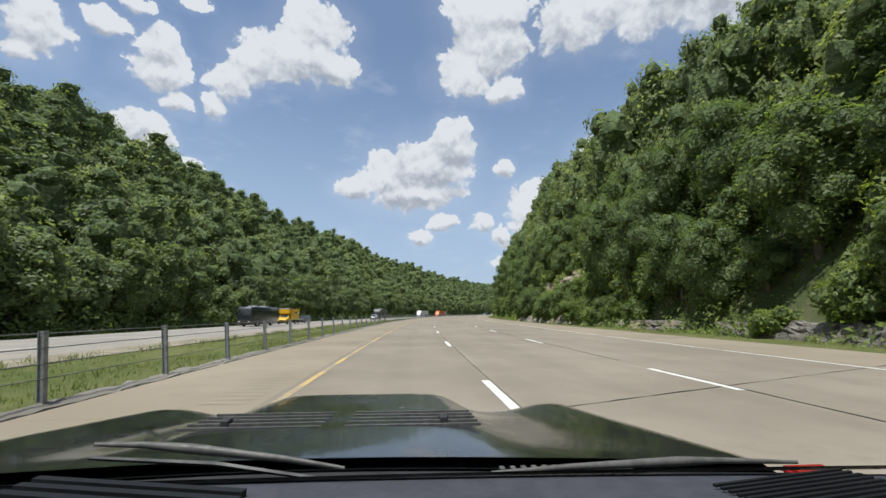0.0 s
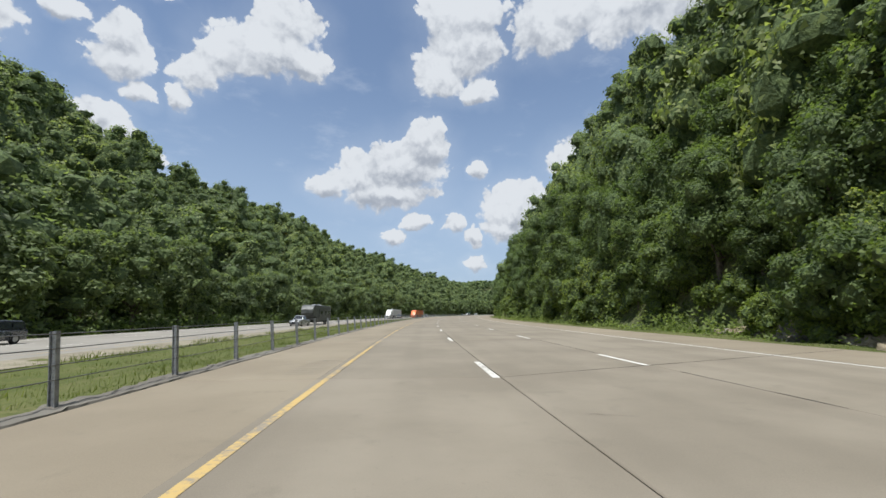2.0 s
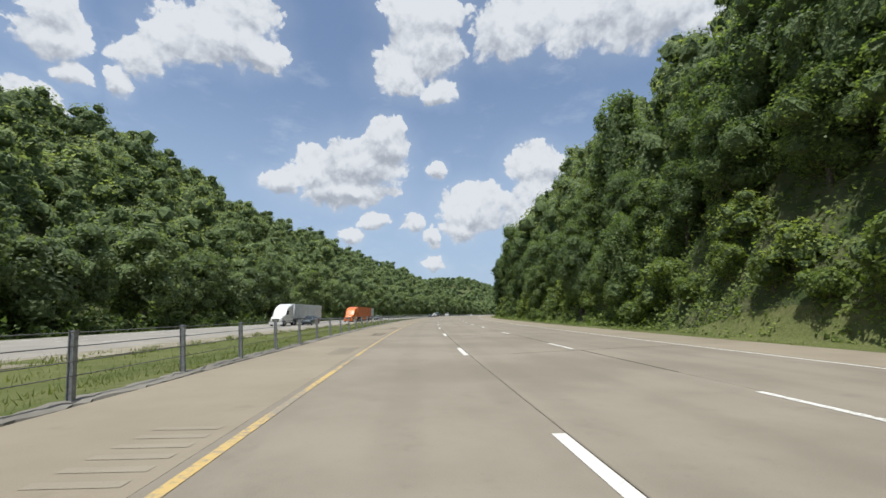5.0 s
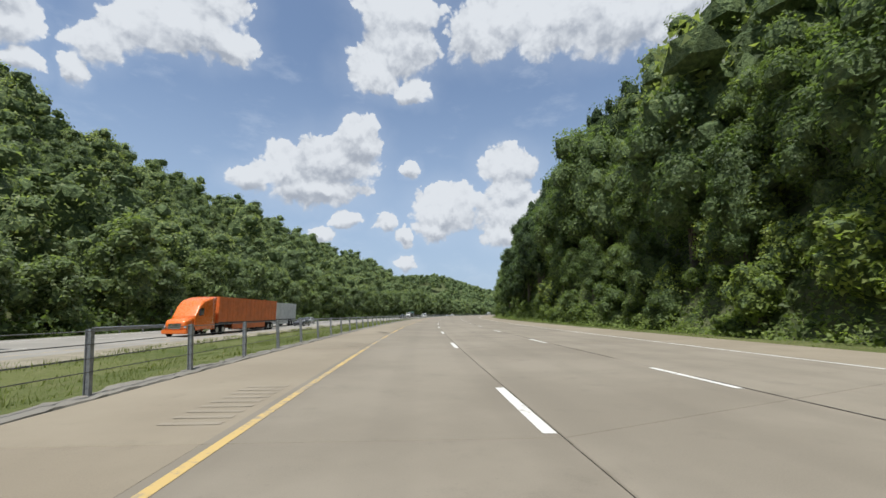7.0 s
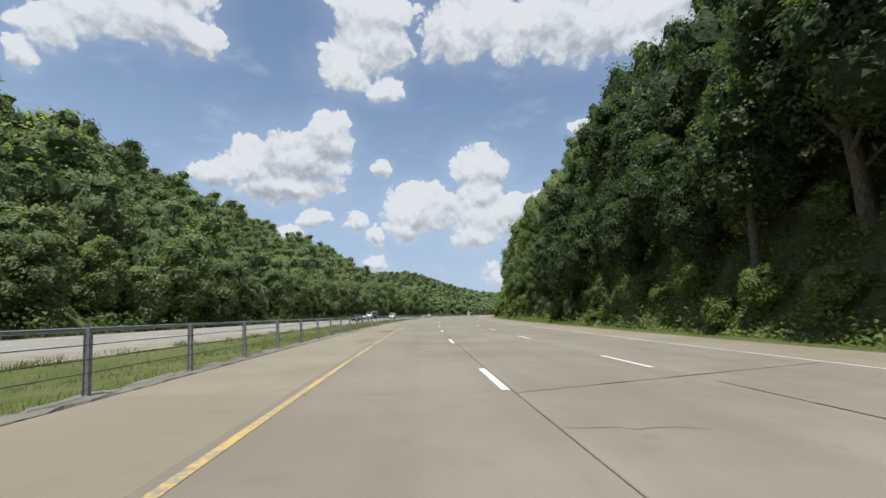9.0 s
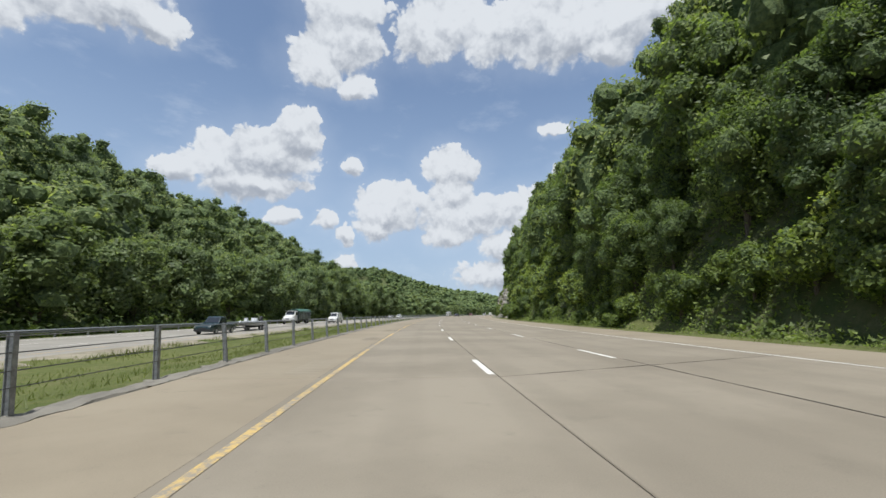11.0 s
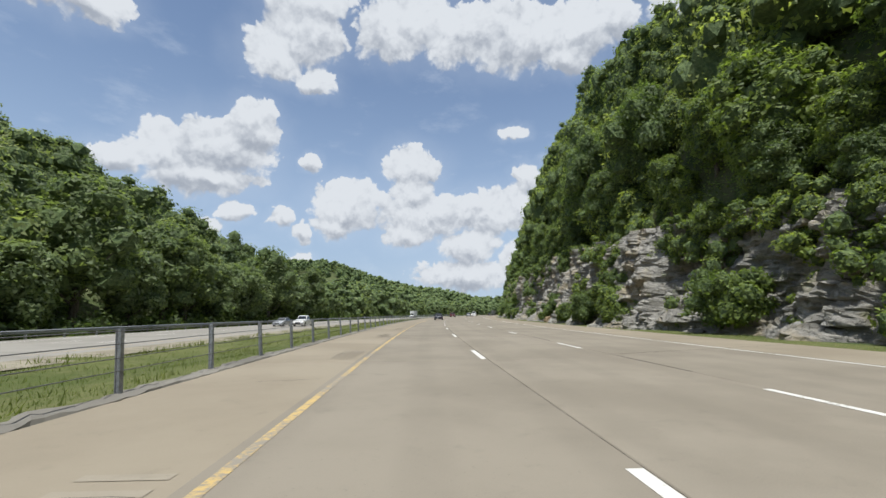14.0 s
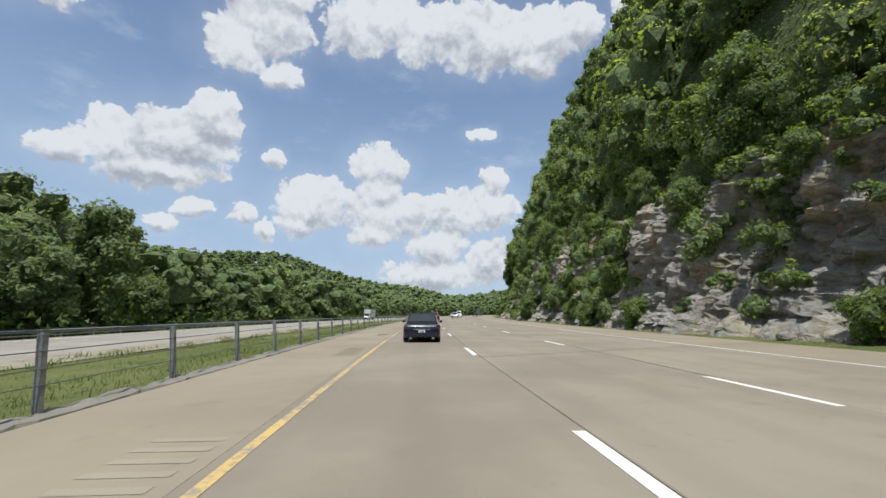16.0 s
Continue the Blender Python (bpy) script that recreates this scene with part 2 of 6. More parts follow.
def make_ground():
    m, q, b = material("grass_ground", 0.95, 0.0, 0.15)
    p = place(q)
    big, mid, fine = q.noise(p, 0.09, 4.0, 0.6), q.noise(p, 0.9, 5.0, 0.65), q.noise(p, 18.0, 4.0, 0.75)
    c = q.mix(q.ramp(big, 0.35, 0.65), (0.092, 0.110, 0.034), (0.160, 0.165, 0.062))
    c = q.mix(q.ramp(mid, 0.46, 0.66, 0.0, 0.6), c, (0.200, 0.182, 0.090))
    c = q.mix(q.ramp(q.noise(p, 5.0, 5.0, 0.75), 0.42, 0.62, 0.0, 0.55), c, (0.060, 0.082, 0.022))
    c = q.mix(q.ramp(fine, 0.35, 0.7, 0.0, 0.5), c, (0.045, 0.07, 0.014))
    colour(q, b, c)
    bump(q, b, fine, 0.7, 0.06)
    return m


def make_soil():
    m, q, b = material("wood_floor_soil", 0.95, 0.0, 0.1)
    p = place(q)
    mid, fine = q.noise(p, 0.5, 5.0, 0.65), q.noise(p, 6.0, 5.0, 0.75)
    c = q.mix(q.ramp(mid, 0.35, 0.65), (0.055, 0.078, 0.028), (0.125, 0.130, 0.065))
    c = q.mix(q.ramp(fine, 0.45, 0.7, 0.0, 0.6), c, (0.055, 0.085, 0.022))
    colour(q, b, c)
    bump(q, b, fine, 0.9, 0.12)
    return m


def make_rock(name="limestone", base=(0.272, 0.258, 0.225)):
    m, q, b = material(name, 0.88, 0.0, 0.25)
    p = place(q)
    z = q.node("ShaderNodeSeparateXYZ", None, i0=p).outputs[2]
    warp = q.noise(p, 0.35, 4.0, 0.6)
    beds = q.noise(q.vec("MULTIPLY", q.vec("ADD", p, q.vec("MULTIPLY", q.noise(p, 0.5, 3.0, 0.6, True), (0, 0, 1.2))), (0.5, 0.5, 1.9)), 1.0, 6.0, 0.7)
    grain = q.noise(p, 3.6, 9.0, 0.78)
    pale, dark = tuple(v * 1.3 for v in base), tuple(v * 0.55 for v in base)
    c = q.mix(q.ramp(beds, 0.30, 0.70, 0.25, 0.85), dark, pale)
    crack = q.node("ShaderNodeTexVoronoi", {"feature": "DISTANCE_TO_EDGE"}, Vector=q.vec("MULTIPLY", q.vec("ADD", p, q.vec("MULTIPLY", q.noise(p, 1.2, 3.0, 0.6, True), (2.2, 2.2, 1.6))), (0.7, 0.7, 1.0)), Scale=1.0).outputs["Distance"]
    split = q.ramp(crack, 0.0, 0.05, 0.34, 0.0)
    c = q.mix(q.ramp(warp, 0.48, 0.68, 0.0, 0.6), c, (0.42, 0.335, 0.205))
    c = q.mix(q.ramp(q.noise(p, 1.1, 5.0, 0.7), 0.52, 0.7, 0.0, 0.6), c, (0.44, 0.425, 0.395))
    c = q.mix(q.ramp(grain, 0.55, 0.75, 0.0, 0.7), c, dark)
    c = q.mix(split, c, tuple(v * 0.35 for v in base))
    moss = q.ramp(q.noise(p, 0.7, 5.0, 0.65), 0.56, 0.68, 0.0, 0.6)
    c = q.mix(moss, c, (0.095, 0.110, 0.045))
    colour(q, b, c)
    h = q.math("SUBTRACT", q.math("ADD", q.math("MULTIPLY", beds, 0.7), grain), q.math("MULTIPLY", split, 0.9))
    bump(q, b, h, 1.0, 0.16)
    return m


M_SCAR, M_LEDGE = make_rock("scar_rock", (0.350, 0.295, 0.205)), make_rock("ledge_rock", (0.190, 0.176, 0.148))
# crown cores darker than the leaves round them: the inside's shade put into colour
M_CORE = make_core("shaded_inner_leaves", (0.072, 0.102, 0.046), (0.150, 0.195, 0.078))
# near-black core for the same trees: deep crown shade put into its colour
M_CORE_SHADED = make_core("shaded_canopy_core", (0.022, 0.036, 0.016), (0.055, 0.080, 0.032))
M_BARK, M_GRASS, M_SOIL, M_ROCK = make_bark(), make_ground(), make_soil(), make_rock()


def line_paint(name, c, worn):
    """Road paint that traffic has rubbed through to the concrete in places."""
    m, q, b = material(name, 0.8, 0.0, 0.3)
    p = place(q)
    rub = q.math("ADD", q.math("MULTIPLY", q.noise(p, 0.35, 3.0, 0.6), 0.5), q.math("MULTIPLY", q.noise(p, 9.0, 4.0, 0.7), 0.5))
    colour(q, b, q.mix(q.ramp(rub, worn, worn + 0.12), c, (0.24, 0.212, 0.168)))
    return m


M_WHITE_LINE = line_paint("white_road_paint", (0.58, 0.565, 0.52), 0.53)
M_YELLOW_LINE = line_paint("yellow_road_paint", (0.47, 0.335, 0.130), 0.445)
M_BLADE = leaves("grass_blades", (0.130, 0.155, 0.050), (0.200, 0.222, 0.080), (0.280, 0.268, 0.125), 0.5)
M_CRACK = plain("crack_filler", (0.05, 0.047, 0.042), 0.9, 0.0, 0.3, 5.0, 0.2)
M_GALV = plain("galvanised_steel", (0.30, 0.31, 0.32), 0.55, 0.7, 0.25, 12.0)
M_CABLE = plain("cable_steel", (0.17, 0.17, 0.165), 0.6, 0.6, 0.15, 20.0)


# ---- mesh helpers ----
def mesh_np(name, verts, faces, mats, index=None, smooth=False, tint=None):
    """A mesh from arrays: verts n x 3, faces a list of arrays m x k of vertex numbers."""
    me = bpy.data.meshes.new(name)
    verts = np.asarray(verts, dtype=np.float32)
    faces = [np.asarray(f, dtype=np.int32) for f in faces if len(f)]
    loops = np.concatenate([f.ravel() for f in faces])
    sizes = np.concatenate([np.full(len(f), f.shape[1], dtype=np.int32) for f in faces])
    me.vertices.add(len(verts))
    me.vertices.foreach_set("co", verts.ravel())
    me.loops.add(len(loops))
    me.loops.foreach_set("vertex_index", loops)
    me.polygons.add(len(sizes))
    me.polygons.foreach_set("loop_start", np.concatenate([[0], np.cumsum(sizes)[:-1]]).astype(np.int32))
    for m in mats if isinstance(mats, (list, tuple)) else [mats]:
        me.materials.append(m)
    if index is not None:
        me.polygons.foreach_set("material_index", np.asarray(index, dtype=np.int32))
    me.polygons.foreach_set("use_smooth", np.full(len(sizes), smooth))
    if tint is not None:
        me.attributes.new("tint", "FLOAT", "POINT").data.foreach_set("value", np.asarray(tint, dtype=np.float32))
    me.update(calc_edges=True)
    return me


def thing(name, label, category, group="", m=None, kind=""):
    ob = new(name)
    if m is not None:
        ob.matrix_world = m
    return tagged(ob, label, category, group, kind)


def part(name, bm, mat, parent, label="", smooth=False):
    """Links a bmesh as one mesh object under parent, in the parent's own space."""
    me = bpy.data.meshes.new(name)
    bm.to_mesh(me)
    bm.free()
    for m in mat if isinstance(mat, (list, tuple)) else [mat]:
        me.materials.append(m)
    if smooth:
        me.polygons.foreach_set("use_smooth", np.full(len(me.polygons), True))
    ob = new(name, me)
    ob.parent = parent
    return tagged(ob, label) if label else ob


def grid_faces(n, m):
    """Quads of a grid of n x m vertices, row by row."""
    i = np.arange(n * m).reshape(n, m)
    return np.stack([i[:-1, :-1], i[:-1, 1:], i[1:, 1:], i[1:, :-1]], -1).reshape(-1, 4)


def at_np(s, x, z):
    a = np.asarray(s) / R
    return np.stack(np.broadcast_arrays(R - (R - x) * np.cos(a), (R - x) * np.sin(a), z), -1)


def waves(s, x, seed, size):
    """Smooth value noise from a few sines, about -1 to 1."""
    g = np.random.RandomState(seed)
    v = 0.0
    for k in range(6):
        a, p, f = g.uniform(0, 6.28), g.uniform(0, 6.28), g.uniform(0.6, 1.7) / size
        v = v + np.sin((s * math.cos(a) + x * math.sin(a)) * f * 6.28 + p)
    return v / 2.8


# ---- the lie of the land ----
LINE_YELLOW, LINE_A, LINE_B, LINE_WHITE = -2.12, 1.52, 5.98, 11.7
EDGE_LEFT, EDGE_RIGHT = -5.25, 16.4
FAR_NEAR, FAR_FAR, FAR_Z = -20.0, -35.0, -0.85
RIDGE_LEFT = ([-100, 0, 120, 190, 300, 450, 540, 600, 622, 652, 800, 1000], [56, 56, 54, 52, 51, 46, 41, 41, 33, 9, 8, 8])
RIDGE_RIGHT = ([-100, 0, 66, 125, 200, 227, 330, 440, 508, 553, 612, 670, 800, 1000], [30, 30, 31, 38, 38, 33, 35, 40, 38, 47, 55, 58, 50, 40])


CLIFF = ([496, 503, 516, 530, 560, 575, 600, 640, 690, 712], [0, 3.2, 8.5, 9.6, 11.1, 12.2, 11.7, 12.7, 11.6, 0])


def bank(s):
    """Where the right-hand slope begins."""
    return 20.0 + 0.7 * waves(np.asarray(s, dtype=float), 0.0, 3, 60.0)


def land(s, x):
    """Height of the ground at s metres along the road and x metres to its right."""
    s, x = np.broadcast_arrays(np.asarray(s, dtype=float), np.asarray(x, dtype=float))
    z = np.interp(x, [-36.5, FAR_FAR, FAR_NEAR, -17.5, -13, -6.2, EDGE_LEFT, EDGE_RIGHT, 17.3, 19.0],
                  [FAR_Z - 0.12, FAR_Z - 0.05, FAR_Z - 0.05, FAR_Z - 0.12, -0.95, -0.10, -0.06, -0.06, -0.10, 0.0])
    z = z + np.where((x > EDGE_RIGHT + 0.3) | ((x < EDGE_LEFT - 0.9) & (x > FAR_NEAR + 0.4)), 0.05 * waves(s, x, 8, 9.0), 0.0)
    # left hill, from the far verge to its ridge
    top = np.interp(s, *RIDGE_LEFT)
    u = np.clip((-x - 40.0) / 70.0, 0, None)
    left = np.where(u < 1, top * (0.25 * u + 0.75 * u ** 1.25), top - 10 * (u - 1)) + np.where(u > 0.05, 1.5 * waves(s, x, 5, 45.0), 0)
    z = np.where(u > 0, FAR_Z - 0.12 + np.maximum(left, -3), z)
    # right hill
    top = np.interp(s, *RIDGE_RIGHT)
    b = bank(s)
    cut = np.interp(s, *CLIFF)
    b = b + np.where(cut > 0.5, 0.3 * cut + 1.6, 0.0)
    u = np.clip((x - b) / (41.0 - b), 0, None)
    right = cut + np.where(u < 1, (top - cut) * np.clip(u, 0, 1) ** 0.9, top - cut + 6 * np.clip(u - 1, 0, 4)) + np.where(u > 0.1, 1.0 * waves(s, x, 6, 25.0), 0)
    return np.where(u > 0, np.maximum(right, 0.0), z)


def build_ground():
    s = np.concatenate([[-420, -260, -160, -110], np.arange(-80, 960, 4.0), [1000, 1100, 1250]])
    x = np.array([-420, -300, -220, -160, -130, -110, -95, -80, -68, -58, -50, -45, -41, -40, -38, -36.5, -35, -20, -19, -17.5, -15, -13, -11, -9,
                  -7.5, -6.2, -5.25, 16.4, 16.9, 17.4, 18.0, 18.7, 19.4, 20, 20.8, 21.6, 22.5, 23.6, 25, 27.5, 30, 33, 36, 40, 44, 50, 60, 80, 120, 200, 320])
    S, X = np.meshgrid(s, x, indexing="ij")
    v = at_np(S, X, land(S, X)).reshape(-1, 3)
    f = grid_faces(len(s), len(x))
    mid = X[:-1, :-1].ravel()
    index = np.where((mid < -41) | (mid > 19.3), 1, 0)
    # the far country, out to the horizon
    rim = [(4600 * math.cos(k * math.pi / 24), 4600 * math.sin(k * math.pi / 24), -6.0) for k in range(48)]
    n = len(v)
    far = np.array([[n, n + 1 + k, n + 1 + (k + 1) % 48] for k in range(48)])
    v = np.concatenate([v, [(0, 0, -6.0)], rim])
    ob = new("ground", mesh_np("ground", v, [f[:, ::-1], far], [M_GRASS, M_SOIL], np.concatenate([index, np.ones(48)]), True))
    tagged(ob, "mown green grass verges running up into wooded soil", "ground", kind="structure")


build_ground()


def strip(s0, s1, x0, x1, z0, z1, step=4.0, thick=0.0):
    """A strip of surface along the road from s0 to s1, between x0 and x1, with a drop of thick round its sides."""
    s = np.linspace(s0, s1, max(2, int(round((s1 - s0) / step)) + 1))
    xs = [x0, x0, x1, x1] if thick else [x0, x1]
    zs = [z0 - thick, z0, z1, z1 - thick] if thick else [z0, z1]
    S, X = np.meshgrid(s, xs, indexing="ij")
    Z = np.broadcast_to(np.array(zs), S.shape)
    v, f = at_np(S, X, Z).reshape(-1, 3), grid_faces(len(s), len(xs))
    return v, f[:, ::-1]


far_road = new("far_road", mesh_np("far_road", *[(v, [f]) for v, f in [strip(-120, 1000, FAR_FAR, FAR_NEAR, FAR_Z, FAR_Z, 4, 0.2)]][0], M_FAR_ROAD))
tagged(far_road, "pale concrete carriageway beyond the grass median", "road", kind="structure")


def make_gravel():
    m, q, b = material("tan_gravel", 0.95, 0.0, 0.15)
    p = place(q)
    stones, drift = q.noise(p, 16.0, 4.0, 0.75), q.noise(p, 0.7, 5.0, 0.65)
    c = q.mix(q.ramp(drift, 0.35, 0.65), (0.215, 0.190, 0.140), (0.300, 0.270, 0.205))
    c = q.mix(q.ramp(stones, 0.5, 0.7, 0.0, 0.6), c, (0.150, 0.140, 0.095))
    c = q.mix(q.ramp(q.noise(p, 2.4, 4.0, 0.7), 0.56, 0.68, 0.0, 0.7), c, (0.120, 0.130, 0.055))
    colour(q, b, c)
    bump(q, b, stones, 0.8, 0.04)
    return m


gravel = new("far_gravel", mesh_np("far_gravel", *[(v, [f]) for v, f in [strip(-120, 1000, FAR_NEAR + 0.01, FAR_NEAR + 2.5, FAR_Z + 0.005, FAR_Z - 0.08, 4)]][0], make_gravel()))
tagged(gravel, "tan gravel shoulder with dry grass beside the far carriageway", "road shoulder", kind="structure")


def build_berm():
    """The broken strip between shoulder and grass, its edges uneven."""
    g = np.random.RandomState(2)
    s = np.arange(-60, 760, 0.22)
    rows = []
    for x, z, jx, jz in ((-5.90, -0.25, 0.07, 0.0), (-5.83, -0.02, 0.09, 0.016), (-5.70, 0.018, 0.05, 0.018), (-5.52, 0.022, 0.05, 0.016), (-5.30, 0.012, 0.05, 0.010), (-5.22, -0.2, 0.0, 0.0)):
        rows.append(at_np(s, x + g.normal(0, jx * 0.6, len(s)) + jx * waves(s, 0 * s, 7, 2.2), z + g.normal(0, jz, len(s))))
    v = np.stack(rows, 1)
    return mesh_np("kerb_berm", v.reshape(-1, 3), [grid_faces(len(s), 6)[:, ::-1]], M_KERB)


berm = new("kerb_berm", build_berm())
tagged(berm, "crumbling grey asphalt strip at the shoulder's edge", "kerb", kind="structure")


# ---- trees ----
def icosphere(sub):
    bm = bmesh.new()
    bmesh.ops.create_icosphere(bm, subdivisions=sub, radius=1.0)
    v = np.array([p.co[:] for p in bm.verts])
    f = np.array([[q.index for q in p.verts] for p in bm.faces])
    bm.free()
    return v, f


ICO = {1: icosphere(1), 2: icosphere(2)}


def leaf_cloud(g, lobes, count, size, sub=1, core=0.86, flat=0.35, lean=0.0):
    """Vertices and faces of a crown: a rough core in every lobe, dark for its inner shade, and count leaf sprays round
    them.
    lobes: rows of centre x, y, z and radii x, y, z. Returns vertices, core triangles, leaf quads."""
    verts, tris, n0 = [], [], 0
    iv, jf = ICO[sub]
    for c in lobes:
        r = 1 + 0.22 * np.sin(iv @ g.normal(0, 2.6, 3) + g.uniform(0, 6)) + g.normal(0, 0.07, len(iv))
        verts.append(iv * r[:, None] * core * c[3:] + c[:3])
        tris.append(jf + n0)
        n0 += len(iv)
    area = np.array([(c[3] * c[4] + c[3] * c[5] + c[4] * c[5]) for c in lobes])
    pick = g.choice(len(lobes), count, p=area / area.sum())
    L = np.asarray(lobes)[pick]
    d = g.normal(0, 1, (count, 3))
    d[:, 2] += 0.25
    d[:, 0] += lean
    d /= np.linalg.norm(d, axis=1)[:, None]
    p = L[:, :3] + d * L[:, 3:] * g.uniform(0.80, 1.16, (count, 1))
    nrm = d * 1.0 + g.normal(0, 0.46, (count, 3)) + np.array([0, 0, flat])
    nrm /= np.linalg.norm(nrm, axis=1)[:, None]
    u = np.cross(nrm, g.normal(0, 1, (count, 3)))
    u /= np.linalg.norm(u, axis=1)[:, None]
    w = np.cross(nrm, u)
    k = size * g.uniform(0.55, 1.35, (count, 1))
    a, b = u * k * 0.62, w * k * 0.50
    droop = nrm * k * 0.16
    quads = np.stack([p - a - b + droop, p + a * 1.15, p - a + b], 1).reshape(-1, 3)
    return np.concatenate(verts + [quads]), np.concatenate(tris), np.arange(count * 3).reshape(-1, 3) + n0


def tube(points, radii, sides=7):
    """Vertices and quads of a tapering limb through the points."""
    pts, v = np.asarray(points, dtype=float), []
    for k, p in enumerate(pts):
        d = pts[min(k + 1, len(pts) - 1)] - pts[max(k - 1, 0)]
        d /= np.linalg.norm(d)
        u = np.cross(d, (0.31, 0.95, 0.1))
        u /= np.linalg.norm(u)
        w = np.cross(d, u)
        for j in range(sides):
            a = 2 * math.pi * j / sides
            v.append(p + radii[k] * (math.cos(a) * u + math.sin(a) * w))
    f = [[k * sides + j, k * sides + (j + 1) % sides, (k + 1) * sides + (j + 1) % sides, (k + 1) * sides + j] for k in range(len(pts) - 1) for j in range(sides)]
    return np.array(v), np.array(f)


def crown_lobes(g, height, width, low=0.22, count=14, tip=0.0):
    """Lobes of a broad-leaved crown: a full middle and bosses of uneven size all over it."""
    half, mid = height * (1 - low) * 0.5, height * (low + (1 - low) * 0.5)
    rows = [[0, 0, mid - 0.12 * half, 0.36 * width, 0.36 * width, 0.80 * half], [g.normal(0, 0.05) * width, g.normal(0, 0.05) * width, mid + 0.35 * half, 0.26 * width, 0.28 * width, 0.52 * half]]
    for k in range(count):
        t = (k + 0.5) / count
        z = -0.85 + 1.75 * t
        a = k * 2.4 + g.uniform(-0.5, 0.5)
        out = math.sqrt(max(0.0, 1 - min(1.0, z * z))) * (1 - 0.25 * tip)
        r = width * g.uniform(0.13, 0.21) * (1.1 - 0.25 * t)
        d = width * 0.36 * out * g.uniform(0.75, 1.12)
        rows.append([d * math.cos(a), d * math.sin(a), mid + z * half * 0.82, r * g.uniform(0.9, 1.3), r * g.uniform(0.9, 1.3), r * g.uniform(0.85, 1.25)])
    return np.array(rows)


def tree_meshes(seed, height, width, count, size, leaf, low=0.22, lobes=14, tip=0.0, core=M_CORE):
    """Trunk and crown meshes of one sort of tree."""
    g = np.random.RandomState(seed)
    rows = crown_lobes(g, height, width, low, lobes, tip)
    v, t, q = leaf_cloud(g, rows, count, size)
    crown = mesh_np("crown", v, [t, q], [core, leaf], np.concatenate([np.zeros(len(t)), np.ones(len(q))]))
    lean = g.normal(0, 0.04 * height, 2)
    stem = [(0, 0, -1.0), (0.1 * lean[0], 0.1 * lean[1], 0.15 * height), (0.4 * lean[0], 0.4 * lean[1], 0.45 * height), (lean[0], lean[1], 0.85 * height)]
    w = 0.017 * height + 0.05
    tv, tf = tube(stem, [w * 1.35, w, w * 0.7, w * 0.2], 8)
    vs, fs, n = [tv], [tf], len(tv)
    for c in rows[2:: 2]:
        z = max(0.12 * height, c[2] - 0.22 * height)
        lv, lf = tube([(0.3 * lean[0], 0.3 * lean[1], z), (0.55 * c[0], 0.55 * c[1], 0.6 * z + 0.4 * c[2]), (c[0], c[1], c[2])], [w * 0.45, w * 0.32, w * 0.12], 5)
        vs.append(lv)
        fs.append(lf + n)
        n += len(lv)
    trunk = mesh_np("trunk", np.concatenate(vs), [np.concatenate(fs)], M_BARK, None, True)
    return trunk, crown


def plant(name, meshes, m, label, category, group):
    ob = thing(name, label, category, group, m)
    for key, me in zip(("trunk", "crown"), meshes):
        o = new(key, me)
        o.parent = ob
    return ob


TREES = [tree_meshes(11 + k, h, w, int(n * 3.4), 0.195, mat, low, 15) for k, (h, w, n, mat, low) in enumerate([
    (11.5, 7.2, 2600, M_LEAF, 0.04), (13.5, 7.8, 2900, M_LEAF_DARK, 0.08), (10.0, 6.4, 2300, M_LEAF, 0.02), (12.5, 6.0, 2400, M_LEAF_DARK, 0.04), (8.5, 6.2, 2100, M_LEAF_BRIGHT, 0.02)])]
SHADED_TREES = [tree_meshes(91 + k, h, w, 9000, 0.21, M_LEAF_SHADED, low, 17, 0.0, M_CORE_SHADED) for k, (h, w, low) in enumerate([(15.0, 8.0, 0.22), (17.0, 8.6, 0.28), (13.0, 7.6, 0.12)])]
# three of these trees carry the haze of the far side in their leaf colour
EDGE_TREES = [tree_meshes(71 + k, h, w, 3800, 0.33, mat, low, 15) for k, (h, w, mat, low) in enumerate([
    (13.5, 8.2, M_HAZED_WOODS, 0.06), (15.0, 8.8, M_WOODS, 0.08), (11.0, 7.4, M_HAZED_WOODS, 0.05), (14.5, 7.0, M_WOODS, 0.06), (9.5, 7.2, M_HAZED_WOODS, 0.05)])]
BUSHES = [tree_meshes(41 + k, h, w, int(n * 2.4), 0.145, mat, 0.10, 8) for k, (h, w, n, mat) in enumerate([
    (2.4, 3.0, 900, M_LEAF_BRIGHT), (3.3, 3.4, 1100, M_LEAF_BRIGHT), (1.7, 2.6, 750, M_LEAF_BRIGHT), (4.2, 3.6, 1300, M_LEAF)])]
rng = random.Random(7)


def clear_of_rock(s, x):
    """Whether a plant may stand here: the cliff and the scar in the slope stay open."""
    return not (498 < s < 712 and x < float(bank(s)) + 3.4) and not (58 < s < 82 and 20.6 < x < 23.1)


